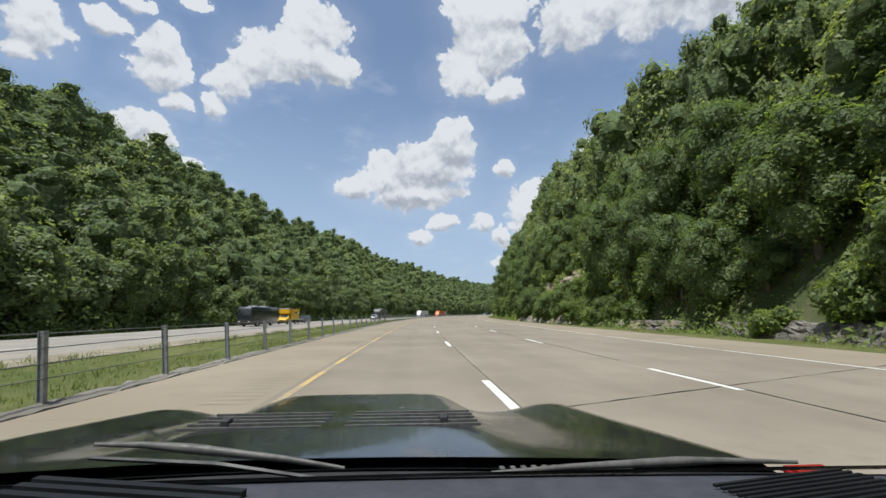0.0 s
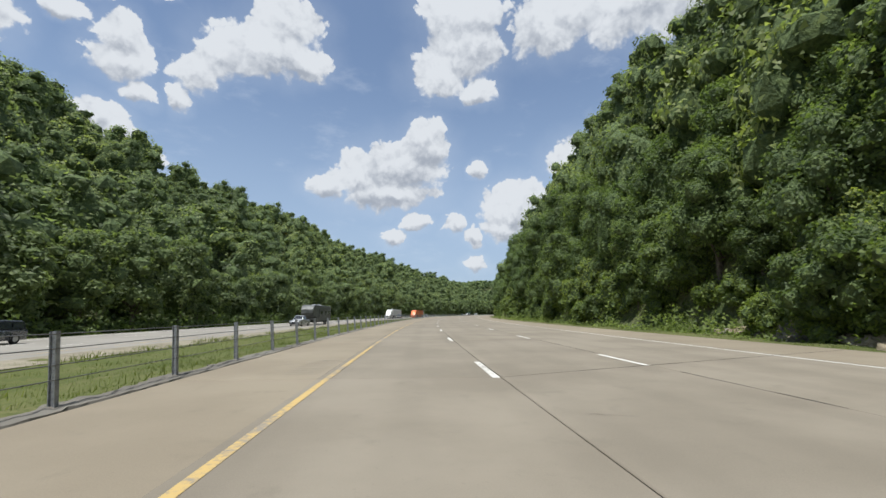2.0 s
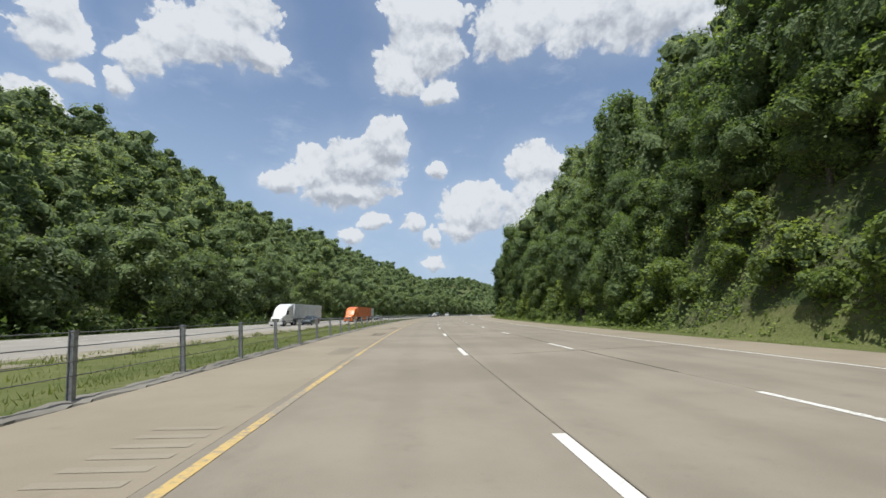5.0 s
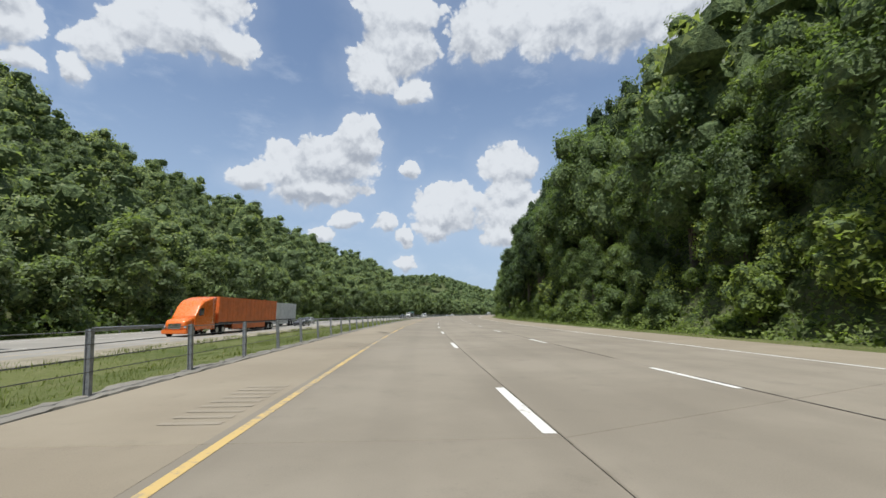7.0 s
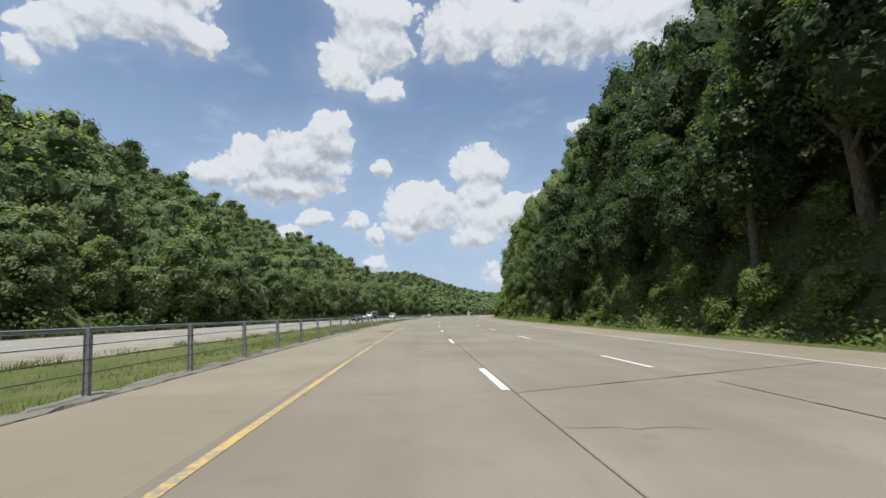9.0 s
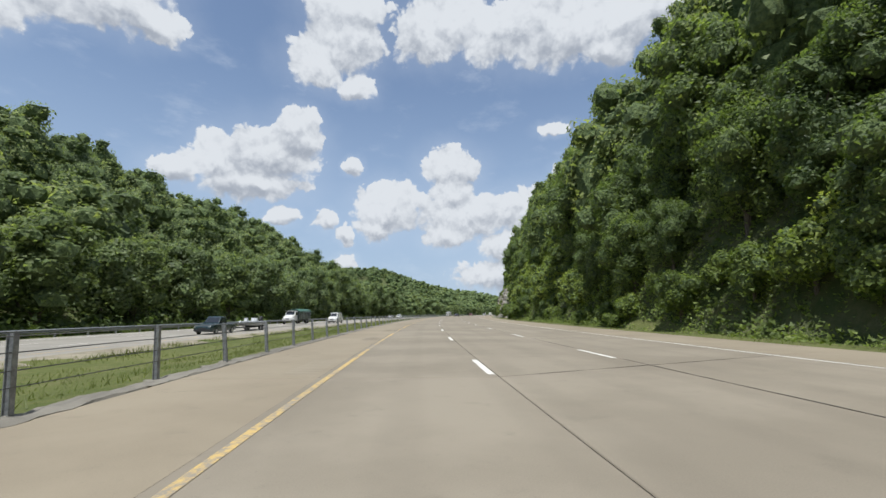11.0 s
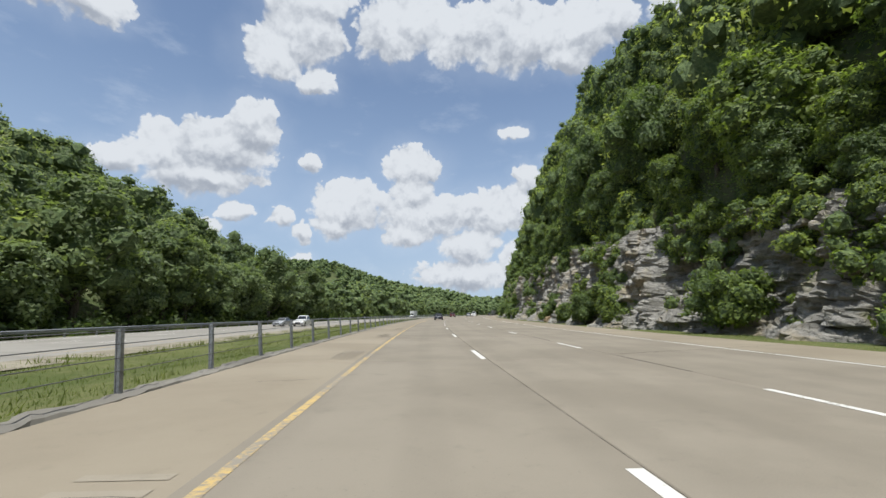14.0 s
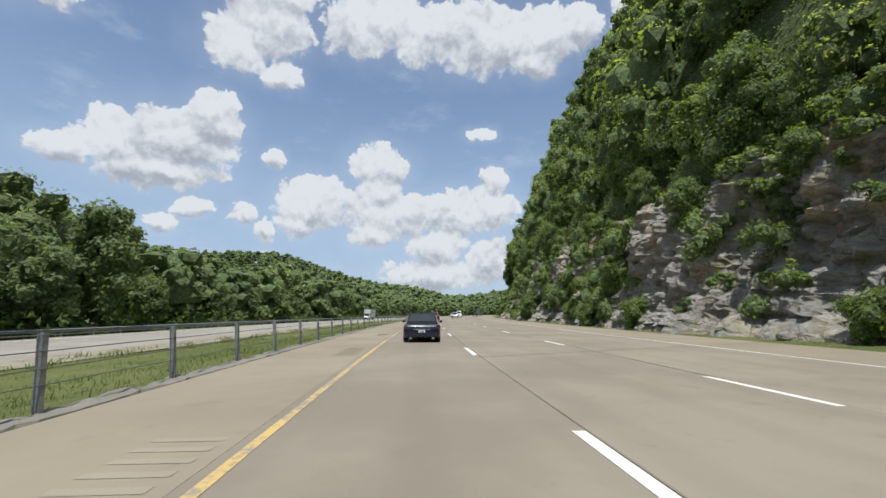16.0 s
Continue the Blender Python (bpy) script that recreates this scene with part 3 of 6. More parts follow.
def plant_right():
    for x0, step, sizes in ((22.0, 6.0, (0.6, 0.95)), (25.8, 6.0, (0.75, 1.05))):
        s = 9.0 + (x0 - 20) * 0.6
        while s < 720:
            x = x0 + rng.uniform(-1.4, 1.4)
            if clear_of_rock(s, x) and not (440 < s < 500 and x0 < 23):
                k = rng.choice((4, 4, 0, 2) if s > 490 else (0, 1, 2, 3))
                z = float(land(s, x)) - 0.3
                size = rng.uniform(*sizes) * (1.45 if rng.random() < 0.14 else 1.0)
                m = along(s, x, z, rng.uniform(0, 360)) @ Matrix.Diagonal((size, size, size * rng.uniform(0.9, 1.15), 1))
                # this stretch gets its shade from the darkened leaf and core colours
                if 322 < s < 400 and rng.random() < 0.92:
                    plant("tree", SHADED_TREES[k % 3], m, "tall tree with shade-darkened leaf colour leaning out of the slope", "tree", "trees on the near slope")
                else:
                    plant("tree", TREES[k], m, ("dark green" if k in (1, 3) else "leafy green") + " broad-leaved tree on the steep roadside slope", "tree", "trees on the near slope")
            s += step * rng.uniform(0.7, 1.3)
    s = 2.0
    while s < 720:
        x = float(bank(s)) + rng.uniform(-0.5, 1.6)
        if clear_of_rock(s, x + 2.5) or rng.random() < 0.3:
            k = rng.choice((0, 1, 2, 0, 1, 3))
            size = rng.uniform(0.7, 1.2)
            m = along(s, x, float(land(s, x)) - 0.1, rng.uniform(0, 360)) @ Matrix.Diagonal((size, size, size, 1))
            plant("bush", BUSHES[k], m, "bright green roadside bush at the foot of the slope", "bush", "bushes along the slope")
        s += rng.uniform(2.2, 4.6)


def plant_left():
    s = 10.0
    while s < 860:
        x = -41.5 + rng.uniform(-1.6, 1.2)
        k = rng.choice((0, 1, 2, 3, 4))
        size = rng.uniform(0.75, 1.15) * (1.25 if 480 < s < 622 else 0.72 if s > 622 else 1.0)
        m = along(s, x, float(land(s, x)) - 0.3, rng.uniform(0, 360)) @ Matrix.Diagonal((size * 1.1, size * 1.1, size, 1))
        plant("tree", EDGE_TREES[k], m, "full green tree at the wood's edge behind the far verge", "tree", "trees along the far verge")
        s += rng.uniform(5.5, 10.0)


plant_right()
plant_left()


def woods(name, label, spots, seed, size, leaf, mat, lobes=9, core=M_CORE):
    """A wood as one mesh: spots are rows of x, y, z, height, width."""
    g = np.random.RandomState(seed)
    kinds = []
    for k in range(6):
        rows = crown_lobes(g, 1.0, 0.72, 0.05, lobes, 0.15)
        kinds.append(leaf_cloud(g, rows, leaf, size, 1, 0.84, 0.22, 0.6))
    vs, ts, qs, tints, n = [], [], [], [], 0
    for x, y, z, h, wd, facing in spots:
        v, t, q = kinds[g.randint(6)]
        a = facing + g.uniform(-0.7, 0.7)
        c, s = math.cos(a), math.sin(a)
        vs.append(np.stack([(v[:, 0] * c - v[:, 1] * s) * wd / 0.72 + x, (v[:, 0] * s + v[:, 1] * c) * wd / 0.72 + y, v[:, 2] * h + z], 1))
        tints.append(np.full(len(v), g.uniform(-0.4, 1.25)))
        ts.append(t + n)
        qs.append(q + n)
        n += len(v)
    t, q = np.concatenate(ts), np.concatenate(qs)
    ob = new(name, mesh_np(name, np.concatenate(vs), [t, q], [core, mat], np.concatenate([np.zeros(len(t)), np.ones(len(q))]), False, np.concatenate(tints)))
    return tagged(ob, label, "woods", kind="stuff")


def spots(s0, s1, x0, x1, gap, height, width, seed, keep=lambda s, x: True):
    """Places for a wood: a jittered grid over the hill."""
    g = np.random.RandomState(seed)
    out = []
    for s in np.arange(s0, s1, gap):
        for x in np.arange(x0, x1, gap * 0.9):
            a, b = s + g.uniform(-0.45, 0.45) * gap, x + g.uniform(-0.45, 0.45) * gap
            if keep(a, b):
                p = at(a, b, float(land(a, b)) - 0.6)
                k = g.uniform(0.62, 1.25) * (1.28 if g.uniform() < 0.08 else 1.0)
                out.append((p.x, p.y, p.z, height * k, width * k * g.uniform(0.9, 1.15), (0.0 if b < 0 else math.pi) - a / R - 0.5))
    return out


woods("near_slope_woods", "dense summer woods covering the steep slope above the road", spots(-12, 760, 28, 48, 5.6, 13.0, 7.8, 21, lambda s, x: s < 505 and not 328 < s < 402), 31, 0.029, 850, M_WOODS)
# shade between s 328 and 402 is painted: darker leaves, near-black cores
woods("shaded_slope_woods", "tall woods on the slope, their shade put into the leaf colour", spots(328, 402, 28, 48, 5.4, 15.0, 7.8, 27), 34, 0.029, 900, M_LEAF_SHADED, 9, M_CORE_SHADED)
woods("cliff_top_woods", "yellow-green young woods on the slope above the cliff", spots(505, 760, 28.5, 48, 5.6, 11.0, 7.4, 28), 37, 0.029, 850, M_YOUNG_WOODS)
woods("far_slope_woods", "dense green woods covering the long hill beyond the far carriageway", spots(0, 640, -122, -46, 8.8, 14.0, 11.0, 22), 32, 0.028, 820, M_HAZED_WOODS)
woods("valley_woods", "green woods along the valley where the road bends away", spots(636, 1150, -150, -44, 8.4, 12.0, 11.5, 23), 33, 0.048, 230, M_HAZED_WOODS)


def understory(name, label, s0, s1, x0, x1, count, size, lift, mat, seed):
    """Creepers, saplings and weeds over a slope, one spray beside the other."""
    g = np.random.RandomState(seed)
    s, x = g.uniform(s0, s1, count), x0 + (x1 - x0) * g.uniform(0, 1, count) ** 1.3
    keep = waves(s, x, seed, 9.0) + 0.5 * waves(s, x, seed + 1, 3.0) > -0.95
    cut = (np.interp(s, *CLIFF) > 0.5) & (x > 0)
    keep &= ~(cut & (x < bank(s) + 0.3 * np.interp(s, *CLIFF) + 1.7)) & ~((s > 50) & (s < 86) & (x > 20) & (x < 25.5) & (g.uniform(0, 1, count) < 0.35))
    s, x = s[keep], x[keep]
    n = len(s)
    z = land(s, x) + g.uniform(0, 1, n) ** 2 * lift * (0.6 + 0.4 * waves(s, x, seed + 2, 5.0)) + 0.05
    p = at_np(s, x, z)
    side = -1.0 if x0 > 0 else 1.0
    nrm = g.normal(0, 0.6, (n, 3)) + np.array([side * 0.5, -0.2, 0.7])
    nrm /= np.linalg.norm(nrm, axis=1)[:, None]
    u = np.cross(nrm, g.normal(0, 1, (n, 3)))
    u /= np.linalg.norm(u, axis=1)[:, None]
    v = np.cross(nrm, u)
    k = size * g.uniform(0.5, 1.4, (n, 1))
    quads = np.stack([p - u * k * 0.6 - v * k * 0.5, p + u * k * 0.75 + nrm * k * 0.15, p - u * k * 0.6 + v * k * 0.5], 1).reshape(-1, 3)
    ob = new(name, mesh_np(name, quads, [np.arange(n * 3).reshape(-1, 3)], mat))
    return tagged(ob, label, "undergrowth", kind="stuff")


understory("slope_undergrowth", "tangled green undergrowth covering the steep roadside slope", 0, 740, 19.2, 36, 290000, 0.20, 2.2, M_LEAF_BRIGHT, 61)
understory("slope_weeds", "low weeds and seedlings at the foot of the slope", 0, 740, 18.5, 21.4, 40000, 0.15, 0.7, M_LEAF_BRIGHT, 62)
understory("verge_undergrowth", "shady undergrowth at the edge of the far woods", 0, 900, -37.6, -48, 110000, 0.4, 3.2, M_LEAF, 64)


def far_hill():
    """A wooded ridge that closes the valley ahead."""
    g = np.random.RandomState(5)
    rows = []
    az, rr = np.radians(np.arange(0, 66, 2.0)), np.linspace(0, 1.6, 12)
    A, D = np.meshgrid(az, rr, indexing="ij")
    top = np.interp(np.degrees(A), [4, 15, 20, 24, 30, 42, 62], [88, 82, 64, 38, 23, 38, 46])
    Z = top * np.sin(np.pi * np.minimum(1, 0.1 + 0.6 * D)) + 4 * np.sin(A * 31) - 8 - 30 * np.exp(-D * 12)
    rad = 830 + 300 * D
    hill = mesh_np("far_hill", np.stack([60 + rad * np.sin(A), 230 + rad * np.cos(A), Z], -1).reshape(-1, 3), [grid_faces(len(az), len(rr))], M_SOIL, None, True)
    tagged(new("far_hill", hill), "distant hillside below the hazy woods", "hill", kind="structure")
    for k in range(1150):
        a, d = radians(g.uniform(2, 62)), g.uniform(0, 1)
        r = 830 + 300 * d
        rise = float(np.interp(math.degrees(a), [4, 15, 20, 24, 30, 42, 62], [88, 82, 64, 38, 23, 38, 46])) * math.sin(math.pi * min(1, 0.1 + 0.6 * d)) + 4 * math.sin(a * 31)
        rows.append((60 + r * math.sin(a), 230 + r * math.cos(a), rise - 6, 17 * g.uniform(0.8, 1.2), 19 * g.uniform(0.8, 1.2), -1.6 - a))
    woods("far_ridge_woods", "wooded ridge in haze-tinted green closing the valley", rows, 36, 0.058, 95, M_HAZED_WOODS)


far_hill()


def blades(name, label, s0, s1, x0, x1, count, tall, seed, near=1.0):
    """Uneven grass: single bent blades, thickest near x0."""
    g = np.random.RandomState(seed)
    s, x = g.uniform(s0, s1, count), x0 + (x1 - x0) * g.uniform(0, 1, count) ** near
    keep = waves(s, x, seed, 2.5) + 0.6 * waves(s, x, seed + 1, 0.9) > -0.2 + 0.5 * g.uniform(-1, 1, count)
    s, x = s[keep], x[keep]
    n = len(s)
    h = tall * g.uniform(0.35, 1.0, n) * (0.7 + 0.5 * np.clip(waves(s, x, seed + 2, 4.0), -0.6, 1))
    a, lean = g.uniform(0, 6.28, n), g.normal(0, 0.35, (n, 2))
    p = at_np(s, x, land(s, x) - 0.01)
    d = np.stack([np.cos(a), np.sin(a), 0 * a], 1) * (h * 0.06 + 0.005)[:, None]
    t = np.stack([lean[:, 0] * h, lean[:, 1] * h, h], 1)
    v = np.stack([p - d, p + d, p + t], 1).reshape(-1, 3)
    ob = new(name, mesh_np(name, v, [np.arange(n * 3).reshape(-1, 3)], M_BLADE))
    return tagged(ob, label, "grass", kind="stuff")


blades("median_grass", "short mown grass of the median with seed heads", 0, 640, -6.0, -11.0, 150000, 0.10, 91, 1.4)
blades("rough_grass", "longer uneven tufts over the grass median", 0, 640, -6.2, -16.5, 150000, 0.24, 97, 1.1)
blades("fringe_grass", "pale dry grass fringing the far carriageway", 0, 700, -16.2, -18.6, 60000, 0.42, 99, 1.0)
blades("verge_grass", "dry mown grass beside the right shoulder", 0, 640, 16.7, 19.8, 80000, 0.16, 95, 0.9)


# ---- rock ----
def rock_face(name, label, s0, s1, top, batter, seed, rough=1.0, mat=M_ROCK):
    """A limestone face beside the road: beds of uneven thickness, broken back into blocks. top: rows of s and height."""
    g = np.random.RandomState(seed)
    s = np.arange(s0, s1, 0.34)
    rows = int(max(top[1]) / 0.2) + 1
    ht = np.interp(s, *top)
    beds, z = [], 0.0
    while z < max(top[1]) + 2:
        t = g.uniform(0.3, 1.1)
        beds.append((z, z + t, g.uniform(-0.3, 0.3), g.uniform(0.6, 2.2), g.uniform(0, 10)))
        z += t
    v = []
    for k in range(rows + 4):
        f = min(1.0, k / rows)
        z = f * ht
        zz = z + 0.45 * waves(s, 0 * s, seed + 9, 40.0) + 0.12 * waves(s, 0 * s, seed + 8, 5.0)
        column = np.floor((s + 0.5 * np.sin(1.3 * z + 0.2 * s) + 0.25 * z) / 2.3)
        shift = np.sin(column * 91.7 + seed) * 4375.85
        zz = zz + 0.3 * (shift - np.floor(shift))
        jut = np.sin(column * 37.3 + seed) * 9631.7
        x = bank(s) + batter * z - 0.4 + 0.7 * rough * (jut - np.floor(jut) - 0.5)
        for lo, hi, out, block, ph in beds:
            inside = (zz >= lo) & (zz < hi)
            cell = np.floor((s + ph + 0.8 * np.sin(s * 0.9 + ph)) / block)
            jag = np.sin(cell * 12.9898 + lo * 78.233) * 43758.5453
            x = x + np.where(inside, rough * (0.35 * out + 0.75 * (jag - np.floor(jag) - 0.5)), 0)
        bulge = [noise.fractal(Vector((p * 0.15, q * 0.09, seed)), 1.0, 2.0, 4) for p, q in zip(s, z)]
        crag = [noise.turbulence(Vector((p * 0.45, q * 0.7, seed + 3.0)), 4, True) for p, q in zip(s, z)]
        x = x + rough * (2.1 * np.array(bulge) - 0.75 * np.array(crag) + 0.6) + g.normal(0, 0.05 * rough, len(s))
        x = x - (0.5 + 0.9 * rough ** 2) * np.exp(-z / 0.9)
        if k > rows:
            x, z = x + 1.3 * (k - rows), z + 0.12 * (k - rows)
        v.append(at_np(s, x, z + g.normal(0, 0.05, len(s)) - (0.3 if k == 0 else 0)))
    v = np.stack(v, 0)
    f = grid_faces(v.shape[0], v.shape[1])
    ob = new(name, mesh_np(name, v.reshape(-1, 3), [f], mat))
    return tagged(ob, label, "rock face")


rock_face("rock_cliff", "weathered grey and tan limestone cliff beside the road", 502, 712, CLIFF, 0.27, 81)
rock_face("rock_scar", "bare crumbling rock showing through the wooded slope", 44, 92, ([44, 52, 62, 72, 82, 92], [0.3, 4.2, 7.8, 6.6, 7.0, 0.4]), 0.46, 84, 0.7, M_SCAR)
rock_face("rock_ledge", "low broken limestone ledge at the foot of the slope", 8, 98, ([8, 14, 40, 60, 92, 98], [0.2, 0.95, 0.7, 1.15, 1.0, 0.2]), 0.35, 87, 0.45, M_LEDGE)


def boulders():
    g = np.random.RandomState(88)
    for k in range(46):
        iv, jf = ICO[2]
        n = g.normal(0, 1, (5, 3))
        r = 1 + sum(0.13 * np.sin(iv @ (q * 2.2) + k) for q in n)
        v = iv * r[:, None] * g.uniform(0.6, 1.3, 3) * (1, 1, 0.7)
        v = np.sign(v) * np.abs(v) ** 0.85
        me = mesh_np("boulder", v * g.uniform(0.14, 0.5), [jf], M_ROCK)
        s = g.uniform(12, 92) if k < 20 else g.uniform(500, 690)
        x = float(bank(s)) - g.uniform(0.3, 1.2)
        ob = new("boulder", me)
        ob.matrix_world = along(s, x, float(land(s, x)) + 0.08, g.uniform(0, 360))
        tagged(ob, "grey limestone boulder fallen at the foot of the slope", "boulder", "fallen boulders")


boulders()


def cliff_foot():
    """The tan block, the pale rubble and the single shrubs at the foot of the cliff."""
    g = np.random.RandomState(89)
    tan, pale = make_rock("tan_sandstone", (0.46, 0.33, 0.20)), make_rock("pale_rubble", (0.46, 0.44, 0.40))
    for k in range(34):
        iv, jf = ICO[2 if k < 2 else 1]
        v = iv * (1 + sum(0.12 * np.sin(iv @ (q * 2.0) + k) for q in g.normal(0, 1, (5, 3))))[:, None]
        v = np.clip(v, -0.72, 0.72) * g.uniform(0.75, 1.25, 3) * (1, 1, 0.8)
        size = (0.85, 0.6)[k] if k < 2 else g.uniform(0.07, 0.2)
        s = (562.0, 563.6)[k] if k < 2 else 568 + g.normal(0, 3.0)
        x = float(bank(s)) - (1.5 if k < 2 else g.uniform(1.0, 1.9))
        ob = new("boulder", mesh_np("boulder", v * size, [jf], tan if k < 2 else pale))
        ob.matrix_world = along(s, x, float(land(s, x)) + 0.45 * size, g.uniform(0, 360))
        tagged(ob, "angular tan sandstone block lying on the verge" if k < 2 else "small pale broken stone below the cliff", "boulder", "fallen boulders")
    for s, out, k, size in ((547.0, 1.0, 3, 0.8), (554.0, 1.4, 1, 0.95), (565.0, 1.0, 1, 0.95), (571.5, 0.8, 0, 0.8), (583.0, 0.9, 1, 0.8)):
        x = float(bank(s)) - out + 0.5
        plant("bush", BUSHES[k], along(s, x, float(land(s, x)) - 0.1, g.uniform(0, 360)) @ Matrix.Diagonal((size, size, size, 1)), "bright green shrub standing free before the rock face", "bush", "plants on the cliff")


cliff_foot()


def cliff_plants():
    """Shrubs and small trees that root on the ledges of the cliff."""
    g = random.Random(17)
    for k in range(120):
        s = g.uniform(497, 705) if k < 105 else g.uniform(512, 546)
        top = float(np.interp(s, *CLIFF))
        z = g.choice((0.0, 0.0, 0.0, 0.3, 0.5, 0.65, 0.8, 1.0, 1.0, 1.0, 1.0)) * top
        if 548 < s < 590 and z < top and k % 3:
            continue
        x = float(bank(s)) + 0.27 * z + g.uniform(-0.2, 0.6) + (g.uniform(0.3, 4.5) if z == top else (-0.6 if z == 0 else 0))
        if z == top and g.random() < 0.6:
            size = g.uniform(0.45, 0.8)
            me, name, label = TREES[g.choice((0, 2, 4))], "tree", "young bright green tree rooted on the cliff's edge"
        else:
            size = g.uniform(0.55, 1.15) * (1.35 if z == 0 and (s < 546 or s > 590) else 0.9)
            me, name, label = BUSHES[g.choice((0, 1, 3, 2))], "bush", "green shrub rooted in a ledge of the cliff"
        m = along(s, x, z - 0.15, g.uniform(0, 360)) @ Matrix.Diagonal((size, size, size, 1))
        plant(name, me, m, label, name, "plants on the cliff")


cliff_plants()


def scar_plants():
    g = random.Random(23)
    top = ([44, 52, 62, 72, 82, 92], [0.3, 4.2, 7.8, 6.6, 7.0, 0.4])
    for k in range(58):
        s = g.uniform(45, 91)
        z = g.choice((0.0, 0.06, 0.12, 0.2, 0.28, 0.36, 0.45, 0.7, 1.0, 1.0)) * float(np.interp(s, *top))
        size = g.uniform(0.7, 1.3)
        m = along(s, float(bank(s)) + 0.46 * z + g.uniform(-0.5, 0.1), z - 0.2, g.uniform(0, 360)) @ Matrix.Diagonal((size, size, size, 1))
        plant("bush", BUSHES[g.choice((0, 1, 2, 3))], m, "green shrub growing out of the broken rock", "bush", "shrubs on the rock scar")


scar_plants()


def cliff_shrubs():
    """Creepers and brush that hang over the cliff in ragged patches."""
    g = np.random.RandomState(19)
    vs, ts, qs, tints, n = [], [], [], [], 0
    for k in range(520):
        s = g.uniform(498, 706)
        top = float(np.interp(s, *CLIFF))
        z = top * g.uniform(0.0, 1.05) ** (0.6 if k % 2 else 1.3)
        if waves(np.array([s]), np.array([z * 2]), 77, 16.0)[0] < (-0.6 if s < 545 else 0.4 if s < 585 else -0.35) and z < 0.8 * top:
            continue
        r = g.uniform(0.5, 1.5) * (1.0 if s < 590 else 1.35)
        p = at(s, float(bank(s)) + 0.27 * z - 0.1, z + 0.1)
        rows = np.array([[g.normal(0, 0.5) * r, g.normal(0, 0.6) * r, g.normal(0, 0.5) * r, r * g.uniform(0.35, 0.6), r * g.uniform(0.4, 0.7), r * g.uniform(0.35, 0.65)] for j in range(4)])
        v, t, q = leaf_cloud(g, rows, int(240 * r), 0.17)
        vs.append(v + np.array(p))
        ts.append(t + n)
        qs.append(q + n)
        tints.append(np.full(len(v), g.uniform(-0.1, 1.0)))
        n += len(v)
    t, q = np.concatenate(ts), np.concatenate(qs)
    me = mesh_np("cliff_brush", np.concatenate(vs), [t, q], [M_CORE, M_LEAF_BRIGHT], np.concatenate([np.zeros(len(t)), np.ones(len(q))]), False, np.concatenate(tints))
    tagged(new("cliff_brush", me), "bright green brush and creepers hanging over the cliff", "undergrowth", kind="stuff")


cliff_shrubs()


def slope_top_trees():
    g = random.Random(31)
    for k in range(9):
        s, x = 50 + 5.2 * k + g.uniform(-1, 1), 24.6 + g.uniform(-0.7, 0.7)
        size = g.uniform(0.55, 0.85)
        m = along(s, x, float(land(s, x)) - 0.3, g.uniform(0, 360)) @ Matrix.Diagonal((size, size, size, 1))
        plant("tree", TREES[g.choice((0, 2, 4))], m, "leafy green broad-leaved tree above the rock scar", "tree", "trees on the near slope")


slope_top_trees()


def slope_saplings():
    """Young growth that fills the slope under and between the trees, down to the ground."""
    g = np.random.RandomState(47)
    kinds = []
    for k in range(6):
        rows = crown_lobes(g, 1.0, 0.8, 0.0, 8, 0.3)
        kinds.append(leaf_cloud(g, rows, 1050, 0.038, 1, 0.78, 0.3))
    vs, ts, qs, tints, n = [], [], [], [], 0
    for k in range(620):
        s = g.uniform(98, 142) if k >= 560 else g.uniform(3, 500) if k >= 450 else g.uniform(438, 500) if k < 50 else g.uniform(3, 16) if k < 62 else g.uniform(46, 90) if k < 76 else g.uniform(104, 135) if k < 88 else g.uniform(3, 500) if k < 280 else g.uniform(498, 712)
        cut = float(np.interp(s, *CLIFF))
        foot = float(bank(s)) + (0.3 * cut + 1.8 if cut > 0.5 else 0.6)
        x = foot + g.uniform(0, 1) ** 1.2 * (8.0 if cut < 0.5 else 11.0)
        if 44 < s < 90 and x < 24.1 and k % 2:
            continue
        p = at(s, x, float(land(s, x)) - 0.3)
        h, a = g.uniform(2.4, 5.4) * (1.25 if s > 440 else 1.0), g.uniform(0, 6.28)
        v, t, q = kinds[g.randint(6)]
        c, d, wd = math.cos(a), math.sin(a), h * g.uniform(0.85, 1.25)
        vs.append(np.stack([(v[:, 0] * c - v[:, 1] * d) * wd, (v[:, 0] * d + v[:, 1] * c) * wd, v[:, 2] * h], 1) + np.array(p))
        ts.append(t + n)
        qs.append(q + n)
        tints.append(np.full(len(v), g.uniform(-0.2, 1.0)))
        n += len(v)
    t, q = np.concatenate(ts), np.concatenate(qs)
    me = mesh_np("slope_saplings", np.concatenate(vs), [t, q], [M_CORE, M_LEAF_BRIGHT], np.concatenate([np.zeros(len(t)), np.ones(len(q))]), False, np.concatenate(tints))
    tagged(new("slope_saplings", me), "bright green saplings and brush crowding the steep slope", "undergrowth", kind="stuff")


slope_saplings()


# ---- vehicles ----
def paint(name, c, rough=0.28, metal=0.0):
    m = plain(name, c, rough, metal, 0.08, 2.0)
    b = m.node_tree.nodes["Principled BSDF"]
    b.inputs["Coat Weight"].default_value, b.inputs["Coat Roughness"].default_value = 0.5, 0.06
    return m


